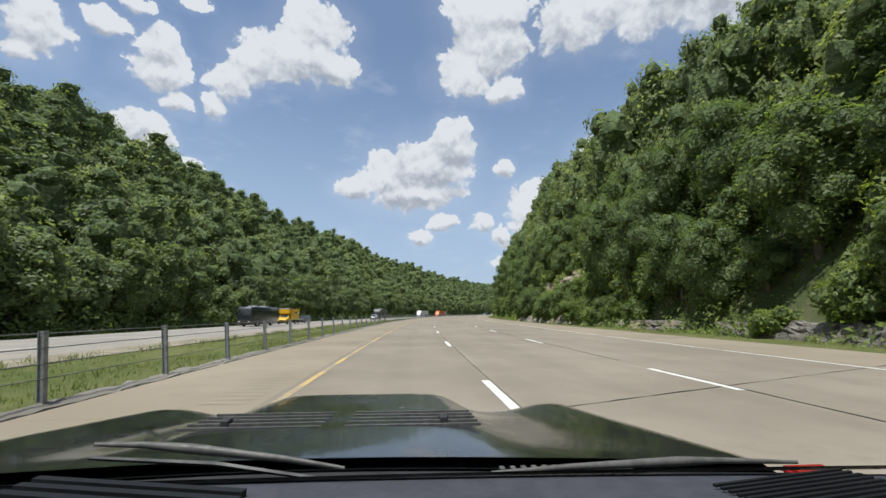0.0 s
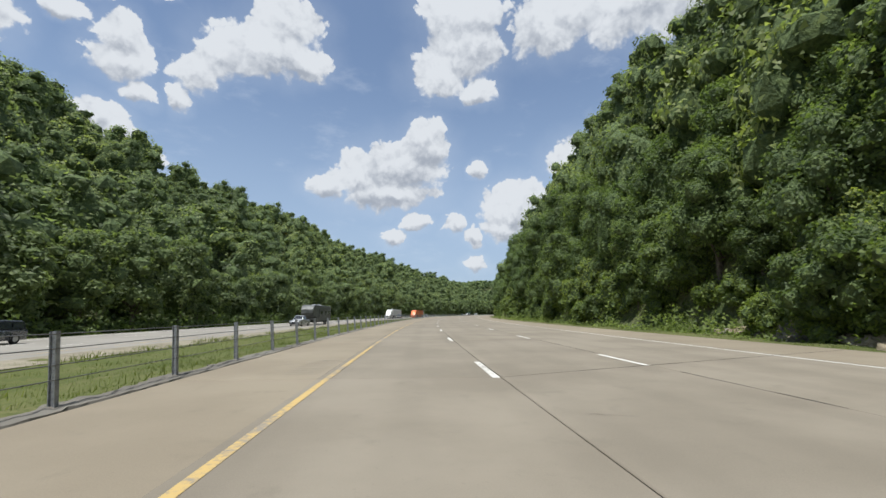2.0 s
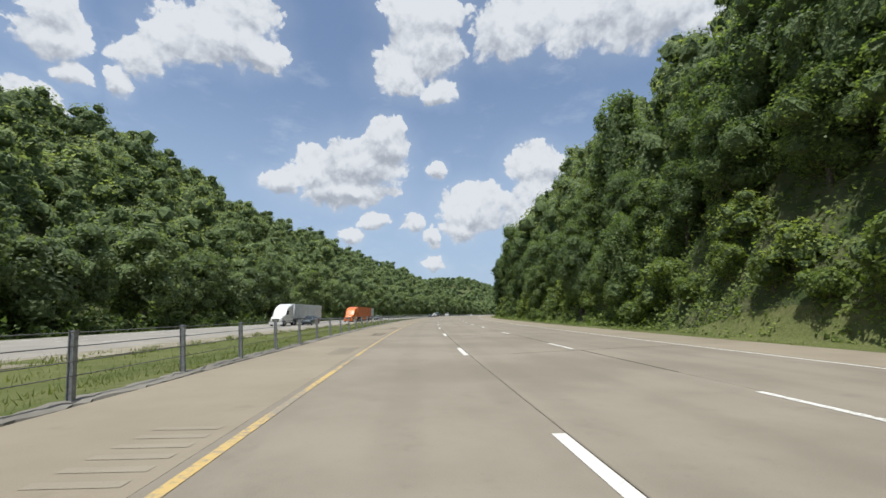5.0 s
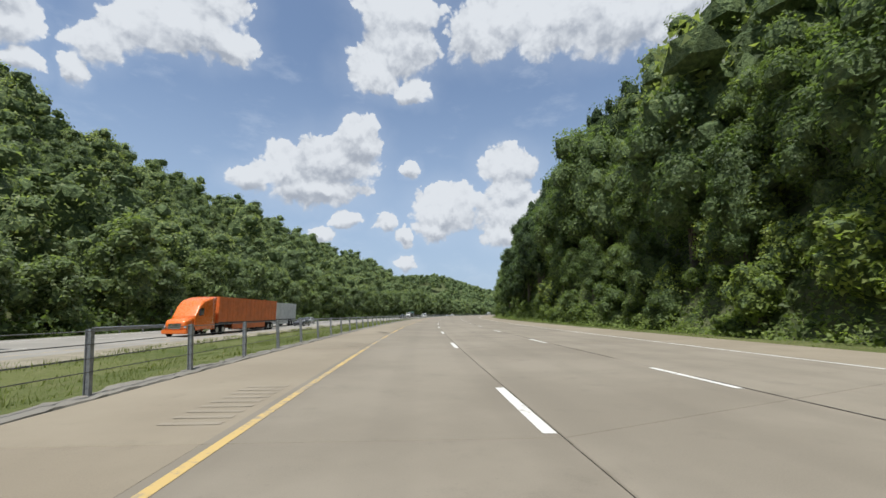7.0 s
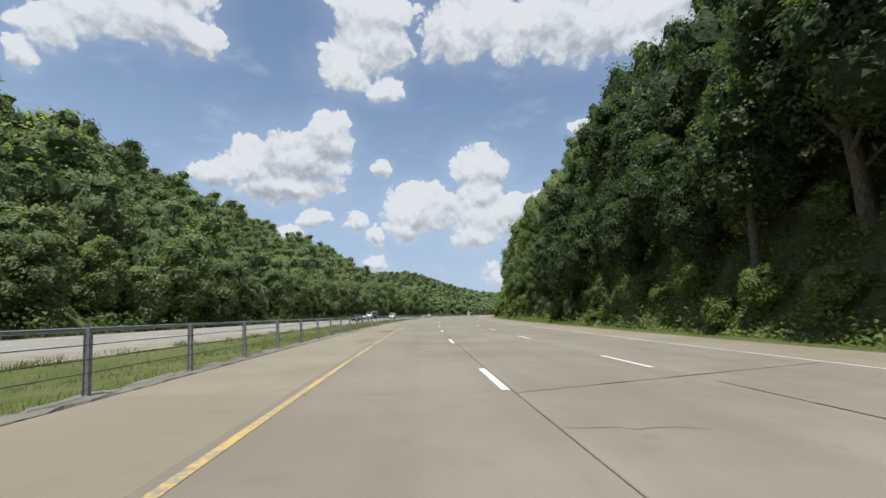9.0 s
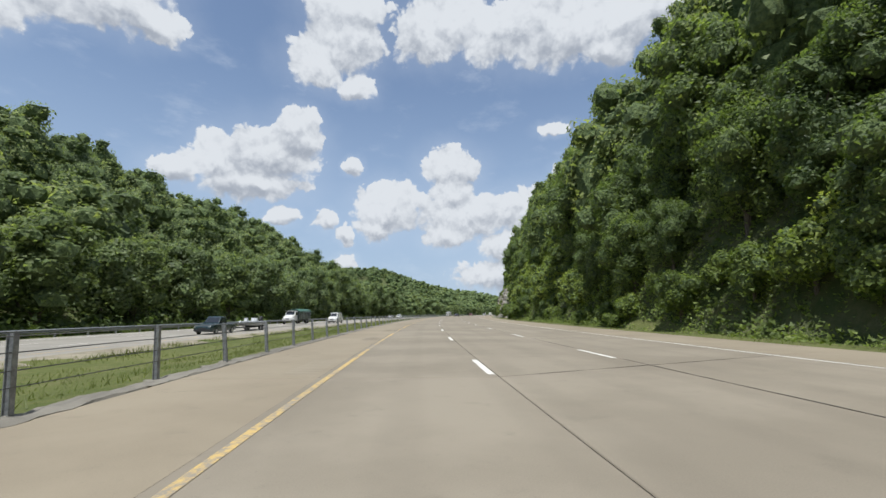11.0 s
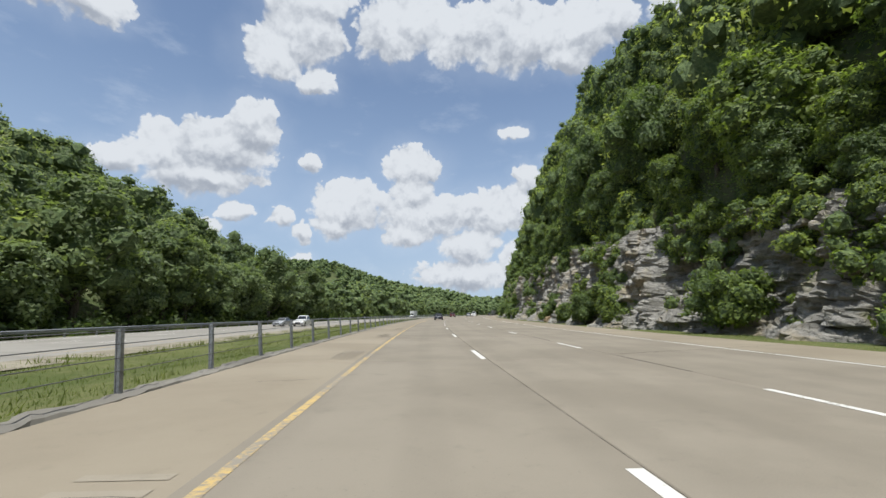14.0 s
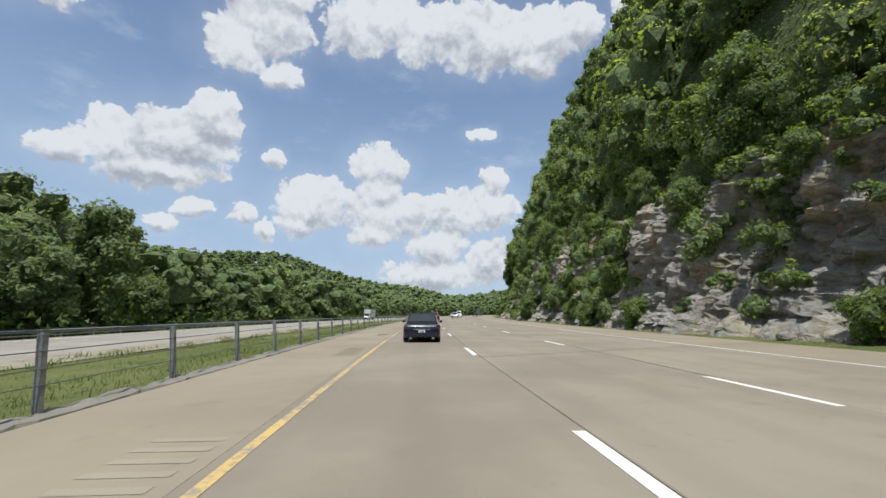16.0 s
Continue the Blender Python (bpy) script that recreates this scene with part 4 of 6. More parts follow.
M_GLASS = plain("dark_window_glass", (0.02, 0.024, 0.028), 0.06, 0.0, 0.05, 1.0, 0.8)
M_TYRE = plain("tyre_rubber", (0.022, 0.022, 0.022), 0.85, 0.0, 0.2, 20.0, 0.2)
M_RIM = plain("alloy_rim", (0.42, 0.42, 0.43), 0.35, 0.8, 0.15, 12.0)
M_BLACK = plain("black_plastic", (0.028, 0.028, 0.03), 0.6, 0.0, 0.2, 10.0, 0.35)
M_CHROME = plain("chrome", (0.62, 0.62, 0.63), 0.14, 1.0, 0.05, 8.0)
M_TAIL = plain("red_lamp_plastic", (0.30, 0.018, 0.016), 0.2, 0.0, 0.1, 6.0)
M_HEAD = plain("clear_lamp_plastic", (0.62, 0.63, 0.64), 0.12, 0.2, 0.1, 6.0)
M_PLATE = plain("plate_white", (0.60, 0.62, 0.64), 0.5, 0.0, 0.1, 9.0)
M_PLATE_BAR = plain("plate_lettering", (0.05, 0.07, 0.14), 0.5)
M_CHASSIS = plain("chassis_steel", (0.05, 0.05, 0.052), 0.7, 0.3, 0.25, 6.0)
P_NAVY, P_WHITE, P_DARK = paint("navy_paint", (0.007, 0.010, 0.024)), paint("white_paint", (0.66, 0.66, 0.64)), paint("charcoal_paint", (0.030, 0.033, 0.038))
P_YELLOW, P_ORANGE, P_SILVER = paint("yellow_paint", (0.72, 0.42, 0.02)), paint("orange_paint", (0.70, 0.155, 0.02)), paint("silver_paint", (0.34, 0.35, 0.36), 0.3, 0.5)
P_BLACK, P_MAROON, P_TEAL = paint("black_paint", (0.010, 0.011, 0.012), 0.2), paint("maroon_paint", (0.10, 0.015, 0.018)), paint("blue_green_paint", (0.018, 0.036, 0.042))
M_TRAILER = plain("trailer_white", (0.58, 0.59, 0.60), 0.45, 0.0, 0.12, 1.2)
M_TRAILER_ORANGE = plain("trailer_orange", (0.60, 0.15, 0.035), 0.5, 0.0, 0.12, 1.2)
M_TARP = plain("green_tarpaulin", (0.045, 0.115, 0.085), 0.6, 0.0, 0.35, 3.0)
M_CAMPER = plain("camper_grey", (0.085, 0.090, 0.085), 0.5, 0.0, 0.35, 1.5)
M_CLOTH = plain("black_soft_top", (0.018, 0.019, 0.022), 0.85, 0.0, 0.2, 8.0, 0.2)


def ring(w, z0, z1, r, n=4):
    """A rounded rectangle across a car: half width w, from z0 to z1, corner radius r."""
    r = min(r, w * 0.98, (z1 - z0) * 0.49)
    out = []
    for cx, cz, a0 in ((w - r, z1 - r, 0), (-w + r, z1 - r, 90), (-w + r, z0 + r, 180), (w - r, z0 + r, 270)):
        for k in range(n + 1):
            a = radians(a0 + 90 * k / n)
            out.append((cx + r * math.cos(a), cz + r * math.sin(a)))
    return out


def loft(stations, n=4):
    """A closed body through the stations: y, half width, z0, z1, corner radius."""
    bm = bmesh.new()
    rings = [[bm.verts.new((x, y, z)) for x, z in ring(w, z0, z1, r, n)] for y, w, z0, z1, r in stations]
    for a, b in zip(rings, rings[1:]):
        for k in range(len(a)):
            j = (k + 1) % len(a)
            bm.faces.new((a[k], a[j], b[j], b[k]))
    bm.faces.new(rings[0][::-1])
    bm.faces.new(rings[-1])
    bmesh.ops.recalc_face_normals(bm, faces=bm.faces)
    return bm


def box(x0, x1, y0, y1, z0, z1, bevel=0.02, bm=None):
    bm = bm or bmesh.new()
    made = bmesh.ops.create_cube(bm, size=1.0, matrix=Matrix.Translation(((x0 + x1) / 2, (y0 + y1) / 2, (z0 + z1) / 2)) @ Matrix.Diagonal((abs(x1 - x0), abs(y1 - y0), abs(z1 - z0), 1)))
    if bevel:
        edges = list({e for v in made["verts"] for e in v.link_edges})
        bmesh.ops.bevel(bm, geom=edges, offset=bevel, segments=2, affect="EDGES")
    return bm


def slab_quad(points, thick=0.012):
    """A thin pane through four corners, with thickness along its normal."""
    bm = bmesh.new()
    p = [Vector(q) for q in points]
    n = (p[1] - p[0]).cross(p[2] - p[0]).normalized() * thick
    a = [bm.verts.new(q) for q in p]
    b = [bm.verts.new(q + n) for q in p]
    bm.faces.new(a[::-1])
    bm.faces.new(b)
    for k in range(4):
        j = (k + 1) % 4
        bm.faces.new((a[k], a[j], b[j], b[k]))
    bmesh.ops.recalc_face_normals(bm, faces=bm.faces)
    return bm


def disc(r, w, hub=0.0, n=22):
    """A round turned about the x axis: radius r, width w, with softened rims; hub cuts a dished middle."""
    bm = bmesh.new()
    prof = [(-w / 2, hub), (-w / 2, r * 0.86), (-w * 0.32, r), (w * 0.32, r), (w / 2, r * 0.86), (w / 2, hub)]
    rings = [[bm.verts.new((x, q * math.cos(2 * math.pi * k / n), q * math.sin(2 * math.pi * k / n))) for k in range(n)] for x, q in prof]
    for a, b in zip(rings, rings[1:]):
        for k in range(n):
            bm.faces.new((a[k], a[(k + 1) % n], b[(k + 1) % n], b[k]))
    if hub > 0:
        for e in (0, -1):
            bm.faces.new(rings[e])
    bmesh.ops.recalc_face_normals(bm, faces=bm.faces)
    return bm


def wheel(parent, x, y, r, w=0.22, rim=M_RIM):
    hub = bpy.data.objects.new("wheel", None)
    scene.collection.objects.link(hub)
    hub.parent, hub.location = parent, (x, y, r)
    part("tyre", disc(r, w, r * 0.62), M_TYRE, hub, "black rubber tyre", True)
    part("rim", disc(r * 0.63, w * 1.04, r * 0.14), rim, hub, "metal wheel rim")


def plate(parent, y, z, back):
    p = part("number_plate", box(-0.16, 0.16, y - 0.008, y + 0.008, z - 0.08, z + 0.08, 0.0), M_PLATE, parent, "white number plate with blurred marks")
    s = -1 if back else 1
    part("plate_bar", box(-0.11, 0.11, y + s * 0.009, y + s * 0.013, z - 0.03, z + 0.02, 0.0), M_PLATE_BAR, p)


def car(label, category, m, L, W, H, body, kind="sedan", roof=None, group=""):
    """A passenger car facing along +y: lower body, cabin, panes, lamps, bumpers and wheels."""
    ob = thing("car" if category == "car" else category.replace(" ", "_"), label, category, group, m)
    h, r = L / 2, 0.33 if kind == "sedan" else 0.38
    belt = H * (0.64 if kind == "sedan" else 0.60)
    w = W / 2
    hood = belt * (0.93 if kind == "sedan" else 0.97)
    z0 = 0.20 if kind == "sedan" else 0.28
    f0, f1, b1, b0 = {"sedan": (0.20, 0.03, -0.22, -0.36), "suv": (0.22, 0.08, -0.44, -0.485), "van": (0.30, 0.19, -0.47, -0.49), "pickup": (0.20, 0.08, -0.09, -0.11)}[kind]
    tail = belt * (0.98 if kind in ("sedan", "pickup") else 1.0)
    part("body", loft([(h, w * 0.80, z0 + 0.14, hood * 0.72, 0.12), (h - 0.10, w * 0.92, z0 + 0.03, hood * 0.88, 0.16), (h - 0.45, w * 0.985, z0, hood * 0.96, 0.15), (f0 * L, w, z0, belt, 0.12),
                       (0, w, z0, belt, 0.10), (b0 * L, w, z0, tail, 0.12), (-h + 0.35, w * 0.985, z0, tail * 0.99, 0.14), (-h + 0.08, w * 0.94, z0 + 0.05, tail * 0.95, 0.14), (-h, w * 0.86, z0 + 0.12, tail * 0.86, 0.12)]), body, ob, "", True)
    cw, rw = w * 0.93, w * 0.74
    part("cabin", loft([(f0 * L, cw * 0.93, belt - 0.06, belt + 0.01, 0.03), (f1 * L, rw, belt - 0.06, H, 0.10), ((f1 + b1) / 2 * L, rw * 1.03, belt - 0.06, H * 1.01, 0.12), (b1 * L, rw, belt - 0.06, H * 0.985, 0.10), (b0 * L, cw * 0.92, belt - 0.06, belt + 0.02, 0.03)]), roof or body, ob, "", True)
    e = 0.012

    def pane(name, pts):
        part(name, slab_quad(pts), M_GLASS, ob, "dark tinted glass")

    def rim_pts(ya, za, wa, yb, zb, wb, out):
        return [(-wa, ya, za), (wa, ya, za), (wb, yb, zb), (-wb, yb, zb)] if out > 0 else [(wa, ya, za), (-wa, ya, za), (-wb, yb, zb), (wb, yb, zb)]

    dh = H - belt
    a0, a1 = f0 * L - 0.16 * (f0 - f1) * L, f0 * L - 0.86 * (f0 - f1) * L
    pane("windscreen", [(cw * 0.84, a0 + 0.03, belt + 0.17 * dh), (-cw * 0.84, a0 + 0.03, belt + 0.17 * dh), (-rw * 0.86, a1 + 0.03, belt + 0.87 * dh), (rw * 0.86, a1 + 0.03, belt + 0.87 * dh)])
    a0, a1 = b0 * L + 0.18 * (b1 - b0) * L, b0 * L + 0.84 * (b1 - b0) * L
    pane("rear_window", [(-cw * 0.80, a0 - 0.03, belt + 0.18 * dh), (cw * 0.80, a0 - 0.03, belt + 0.18 * dh), (rw * 0.84, a1 - 0.03, belt + 0.85 * dh), (-rw * 0.84, a1 - 0.03, belt + 0.85 * dh)])
    n = {"sedan": 2, "suv": 3, "van": 1, "pickup": 1}[kind]
    ya, yb = f0 * L - 0.42 * (f0 - f1) * L, b0 * L + 0.45 * (b1 - b0) * L
    if kind == "van":
        yb = f1 * L - 0.55
    for s in (-1, 1):
        for k in range(n):
            y1, y2 = ya + (yb - ya) * k / n - 0.03, ya + (yb - ya) * (k + 1) / n + 0.03
            t = 0.10 * L if (k == 0 and kind != "van") else 0.06
            pts = [(s * cw * 0.985, y1, belt + 0.06), (s * cw * 0.985, y2, belt + 0.06), (s * (rw + 0.045), y2, belt + 0.80 * dh), (s * (rw + 0.045), y1 - t, belt + 0.80 * dh)]
            pane("side_window", pts if s < 0 else pts[::-1])
        part("headlight", box(s * w * 0.50, s * w * 0.86, h - 0.16, h - 0.02, hood * 0.62, hood * 0.78, 0.02), M_HEAD, ob, "clear headlight")
        part("taillight", box(s * w * 0.56, s * w * 0.92, -h + 0.01, -h + 0.12, tail * 0.66, tail * 0.84, 0.02), M_TAIL, ob, "red tail light")
        part("mirror", box(s * (w + 0.02), s * (w + 0.18), f0 * L - 0.62, f0 * L - 0.50, belt - 0.01, belt + 0.13, 0.03), body, ob)
        for y in (h - 0.19 * L, -h + 0.20 * L):
            wheel(ob, s * (w - 0.10), y, r)
    part("front_bumper", box(-w * 0.88, w * 0.88, h - 0.06, h + 0.05, z0 + 0.10, z0 + 0.28, 0.03), M_BLACK if kind != "sedan" else body, ob)
    part("grille", box(-w * 0.42, w * 0.42, h - 0.05, h + 0.02, hood * 0.52, hood * 0.70, 0.02), M_BLACK, ob, "black front grille")
    part("rear_bumper", box(-w * 0.90, w * 0.90, -h - 0.06, -h + 0.08, z0 + 0.06, z0 + 0.26, 0.03), M_CHROME if kind == "pickup" else body, ob)
    part("trunk_strip", box(-w * 0.42, w * 0.42, -h - 0.012, -h + 0.02, tail * 0.70, tail * 0.735, 0.0), M_CHROME, ob, "bright chrome strip")
    plate(ob, -h - 0.015, tail * 0.58, True)
    for s in (-1, 1):
        part("exhaust", box(s * w * 0.52, s * w * 0.66, -h - 0.05, -h + 0.1, z0 - 0.02, z0 + 0.05, 0.02), M_CHROME, ob)
    if kind == "pickup":
        part("bed_liner", box(-w * 0.86, w * 0.86, -h + 0.12, -0.13 * L, tail - 0.02, tail + 0.006, 0.0), M_BLACK, ob, "black pickup bed")
    return ob


def facing_us(s, x):
    return along(s, x, FAR_Z, 180)


def trailer_box(ob, y0, y1, w, z0, z1, mat, label, ribs=True):
    b = part("trailer", box(-w, w, y0, y1, z0, z1, 0.04), mat, ob, label)
    for s in (-1, 1):
        part("side_rail", box(s * (w - 0.01), s * (w + 0.03), y0 + 0.05, y1 - 0.05, z0 - 0.05, z0 + 0.10, 0.0), M_CHASSIS, b)
        for k in range(int((y1 - y0) / 1.2) if ribs else 0):
            part("rib", box(s * w, s * (w + 0.018), y0 + 0.6 + 1.2 * k, y0 + 0.64 + 1.2 * k, z0 + 0.12, z1 - 0.06, 0.0), mat, b)
    part("frame_rail", box(-0.45, 0.45, y0, y1, z0 - 0.30, z0 - 0.02, 0.0), M_CHASSIS, ob, "dark steel chassis")


def semi(label, m, cab, box_mat, box_label, box_len=16.0):
    """Tractor unit with sleeper, and its box trailer. The nose points along +y and lies at y = 0."""
    ob = thing("semi_truck", label, "truck", "oncoming trucks", m)
    part("hood", loft([(0.0, 0.85, 0.55, 1.35, 0.2), (-0.25, 1.0, 0.5, 1.62, 0.25), (-1.5, 1.08, 0.5, 1.88, 0.22)]), cab, ob, "", True)
    part("cab", loft([(-1.35, 1.12, 0.55, 2.0, 0.1), (-1.55, 1.14, 0.55, 2.15, 0.12), (-2.05, 1.16, 0.55, 2.95, 0.2), (-2.7, 1.2, 0.55, 3.55, 0.3), (-4.3, 1.24, 0.55, 3.95, 0.25), (-5.0, 1.24, 0.55, 3.98, 0.1)]), cab, ob, "", True)
    part("windscreen", slab_quad([(1.02, -1.58, 2.12), (-1.02, -1.58, 2.12), (-0.98, -2.02, 2.82), (0.98, -2.02, 2.82)]), M_GLASS, ob, "dark windscreen")
    part("grille", box(-0.6, 0.6, -0.10, 0.03, 0.75, 1.30, 0.03), M_CHROME, ob, "chrome grille")
    part("front_bumper", box(-1.18, 1.18, -0.45, 0.06, 0.30, 0.72, 0.06), cab, ob)
    for s in (-1, 1):
        part("headlight", box(s * 0.68, s * 1.02, -0.32, -0.05, 0.85, 1.08, 0.03), M_HEAD, ob, "clear headlight")
        pts = [(s * 1.19, -1.8, 2.05), (s * 1.19, -2.75, 2.05), (s * 1.21, -2.75, 2.75), (s * 1.19, -2.15, 2.75)]
        part("side_window", slab_quad(pts if s < 0 else pts[::-1], 0.03), M_GLASS, ob)
        part("mirror", box(s * 1.32, s * 1.50, -1.75, -1.62, 2.0, 2.7, 0.03), M_BLACK, ob)
        part("fuel_tank", box(s * 0.72, s * 1.16, -4.4, -3.0, 0.42, 0.95, 0.15), M_CHROME, ob, "bright metal fuel tank")
        wheel(ob, s * 1.05, -1.05, 0.50, 0.30)
        for y in (-5.6, -6.9):
            wheel(ob, s * 0.98, y, 0.50, 0.5)
    part("chassis", box(-0.5, 0.5, -7.6, -1.2, 0.55, 0.85, 0.03), M_CHASSIS, ob)
    y1 = -5.6
    y0 = y1 - box_len
    trailer_box(ob, y0, y1, 1.28, 1.20, 4.05, box_mat, box_label)
    for s in (-1, 1):
        for y in (y0 + 1.4, y0 + 2.7):
            wheel(ob, s * 0.98, y, 0.50, 0.5)
        part("side_skirt", box(s * 1.20, s * 1.25, y0 + 4.0, y1 - 3.4, 0.45, 1.18, 0.0), box_mat, ob)
    return ob


def box_truck(label, m, paint_mat, box_mat, L=7.2, H=3.25):
    ob = thing("box_truck", label, "truck", "oncoming trucks", m)
    part("hood", loft([(0, 0.8, 0.45, 0.95, 0.15), (-0.15, 0.95, 0.42, 1.12, 0.2), (-1.1, 1.0, 0.42, 1.28, 0.15)]), paint_mat, ob, "", True)
    part("cab", loft([(-1.0, 1.0, 0.42, 1.30, 0.1), (-1.75, 0.92, 0.42, 2.08, 0.15), (-2.4, 0.95, 0.42, 2.12, 0.12)]), paint_mat, ob, "", True)
    part("windscreen", slab_quad([(0.85, -1.12, 1.42), (-0.85, -1.12, 1.42), (-0.78, -1.66, 2.0), (0.78, -1.66, 2.0)], 0.03), M_GLASS, ob)
    cargo = part("cargo_box", box(-1.15, 1.15, -L, -2.3, 0.85, H, 0.04), box_mat, ob, "tall cargo box")
    part("cab_overhang", box(-1.12, 1.12, -2.3, -1.35, 2.2, H - 0.02, 0.12), box_mat, ob)
    part("roof_cap", box(-1.15, 1.15, -2.4, -1.3, H - 0.12, H + 0.03, 0.05), P_WHITE, ob, "white front edge")
    for s in (-1, 1):
        part("headlight", box(s * 0.62, s * 0.90, -0.16, -0.01, 0.72, 0.92, 0.02), M_HEAD, ob)
        part("sign_bar", box(s * 1.155, s * 1.163, -5.9, -4.35, 2.25, 2.55, 0.0), P_NAVY, cargo, "dark painted bar")
        part("sign_panel", box(s * 1.155, s * 1.163, -6.9, -5.95, 2.22, 2.55, 0.0), P_WHITE, cargo, "pale painted panel")
        pts = [(s * 0.985, -1.35, 1.36), (s * 0.985, -2.2, 1.36), (s * 0.955, -2.2, 1.98), (s * 0.945, -1.75, 1.98)]
        part("side_window", slab_quad(pts if s < 0 else pts[::-1], 0.03), M_GLASS, ob)
        for y in (-0.95, -5.5):
            wheel(ob, s * 0.88, y, 0.40, 0.26)
    part("grille", box(-0.5, 0.5, -0.08, 0.02, 0.62, 0.90, 0.02), M_BLACK, ob)
    part("front_bumper", box(-0.98, 0.98, -0.2, 0.06, 0.36, 0.56, 0.03), M_BLACK, ob)
    part("chassis", box(-0.42, 0.42, -L, -1.0, 0.45, 0.84, 0.0), M_CHASSIS, ob)
    return ob


def tarp_truck(m):
    ob = thing("dump_truck", "white work truck with a high body under a green tarpaulin", "truck", "oncoming trucks", m)
    part("hood", loft([(0, 0.75, 0.7, 1.35, 0.2), (-0.25, 0.95, 0.62, 1.62, 0.25), (-1.5, 1.05, 0.6, 1.85, 0.2)]), P_WHITE, ob, "", True)
    part("cab", loft([(-1.4, 1.08, 0.7, 1.9, 0.1), (-1.95, 1.0, 0.7, 2.75, 0.15), (-3.1, 1.05, 0.7, 2.8, 0.12)]), P_WHITE, ob, "", True)
    part("sun_visor", box(-1.0, 1.0, -1.95, -1.55, 2.72, 2.82, 0.03), P_WHITE, ob)
    part("windscreen", slab_quad([(0.92, -1.46, 1.95), (-0.92, -1.46, 1.95), (-0.86, -1.88, 2.66), (0.86, -1.88, 2.66)], 0.03), M_GLASS, ob)
    body = part("load_body", box(-1.22, 1.22, -11.2, -3.3, 1.0, 2.75, 0.03), P_TEAL, ob, "dark ribbed load body")
    for s in (-1, 1):
        for k in range(8):
            part("rib", box(s * 1.22, s * 1.27, -4.0 - k * 0.98, -3.92 - k * 0.98, 1.05, 2.70, 0.0), M_GALV, body, "pale upright rib")
        pts = [(s * 1.06, -1.75, 1.9), (s * 1.06, -2.8, 1.9), (s * 1.06, -2.8, 2.6), (s * 1.03, -2.05, 2.6)]
        part("side_window", slab_quad(pts if s < 0 else pts[::-1], 0.03), M_GLASS, ob)
        part("headlight", box(s * 0.6, s * 0.92, -0.30, -0.08, 0.95, 1.2, 0.03), M_HEAD, ob)
        part("fender", loft([(-0.3, 0.2, 0.75, 1.2, 0.1), (-0.9, 0.22, 0.9, 1.3, 0.1), (-1.6, 0.2, 0.7, 1.1, 0.1)]), P_WHITE, ob).location = (s * 1.0, 0, 0)
        for y in (-1.0, -8.4, -9.7):
            wheel(ob, s * 1.0, y, 0.50, 0.32, M_GALV)
    g = np.random.RandomState(4)
    bm = bmesh.new()
    rows = [[bm.verts.new((x * 1.27, -11.25 + k * 0.3, 2.6 + (0.62 * (1 - x * x) ** 0.5 + 0.05 * math.sin(k * 1.9 + x * 3) + g.normal(0, 0.02) if abs(x) < 1 else 0))) for x in np.linspace(-1, 1, 11)] for k in range(28)]
    for a, b in zip(rows, rows[1:]):
        for k in range(10):
            bm.faces.new((a[k], a[k + 1], b[k + 1], b[k]))
    bm.faces.new(rows[0])
    bm.faces.new(rows[-1][::-1])
    part("tarpaulin", bm, M_TARP, ob, "wrinkled green tarpaulin", True)
    part("front_bumper", box(-1.15, 1.15, -0.2, 0.08, 0.5, 0.8, 0.04), M_CHROME, ob)
    part("grille", box(-0.4, 0.4, -0.10, 0.02, 0.90, 1.28, 0.03), M_GALV, ob)
    part("chassis", box(-0.45, 0.45, -11.0, -1.2, 0.6, 1.0, 0.0), M_CHASSIS, ob)


def bus(m):
    ob = thing("coach", "dark unlit coach with roof units on the far carriageway", "bus", "", m)
    part("body", loft([(0, 1.1, 0.4, 3.0, 0.3), (-0.25, 1.25, 0.35, 3.4, 0.25), (-11.7, 1.25, 0.35, 3.4, 0.25), (-12, 1.15, 0.5, 3.3, 0.25)]), P_DARK, ob, "", True)
    part("windscreen", slab_quad([(1.05, 0.0, 1.2), (-1.05, 0.0, 1.2), (-1.05, -0.12, 2.9), (1.05, -0.12, 2.9)], 0.05), M_GLASS, ob)
    for s in (-1, 1):
        for k in range(8):
            pts = [(s * 1.25, -0.9 - 1.35 * k, 1.5), (s * 1.25, -2.15 - 1.35 * k, 1.5), (s * 1.25, -2.15 - 1.35 * k, 2.7), (s * 1.25, -0.9 - 1.35 * k, 2.7)]
            part("side_window", slab_quad(pts if s < 0 else pts[::-1], 0.015), M_GLASS, ob)
        for y in (-2.4, -8.6):
            wheel(ob, s * 1.08, y, 0.5, 0.32)
        part("headlight", box(s * 0.7, s * 1.0, -0.06, 0.03, 0.75, 0.95, 0.02), M_HEAD, ob)
    for y in (-2.6, -6.5):
        part("roof_unit", box(-0.8, 0.8, y - 1.3, y, 3.38, 3.6, 0.06), M_TRAILER, ob, "white roof air unit")


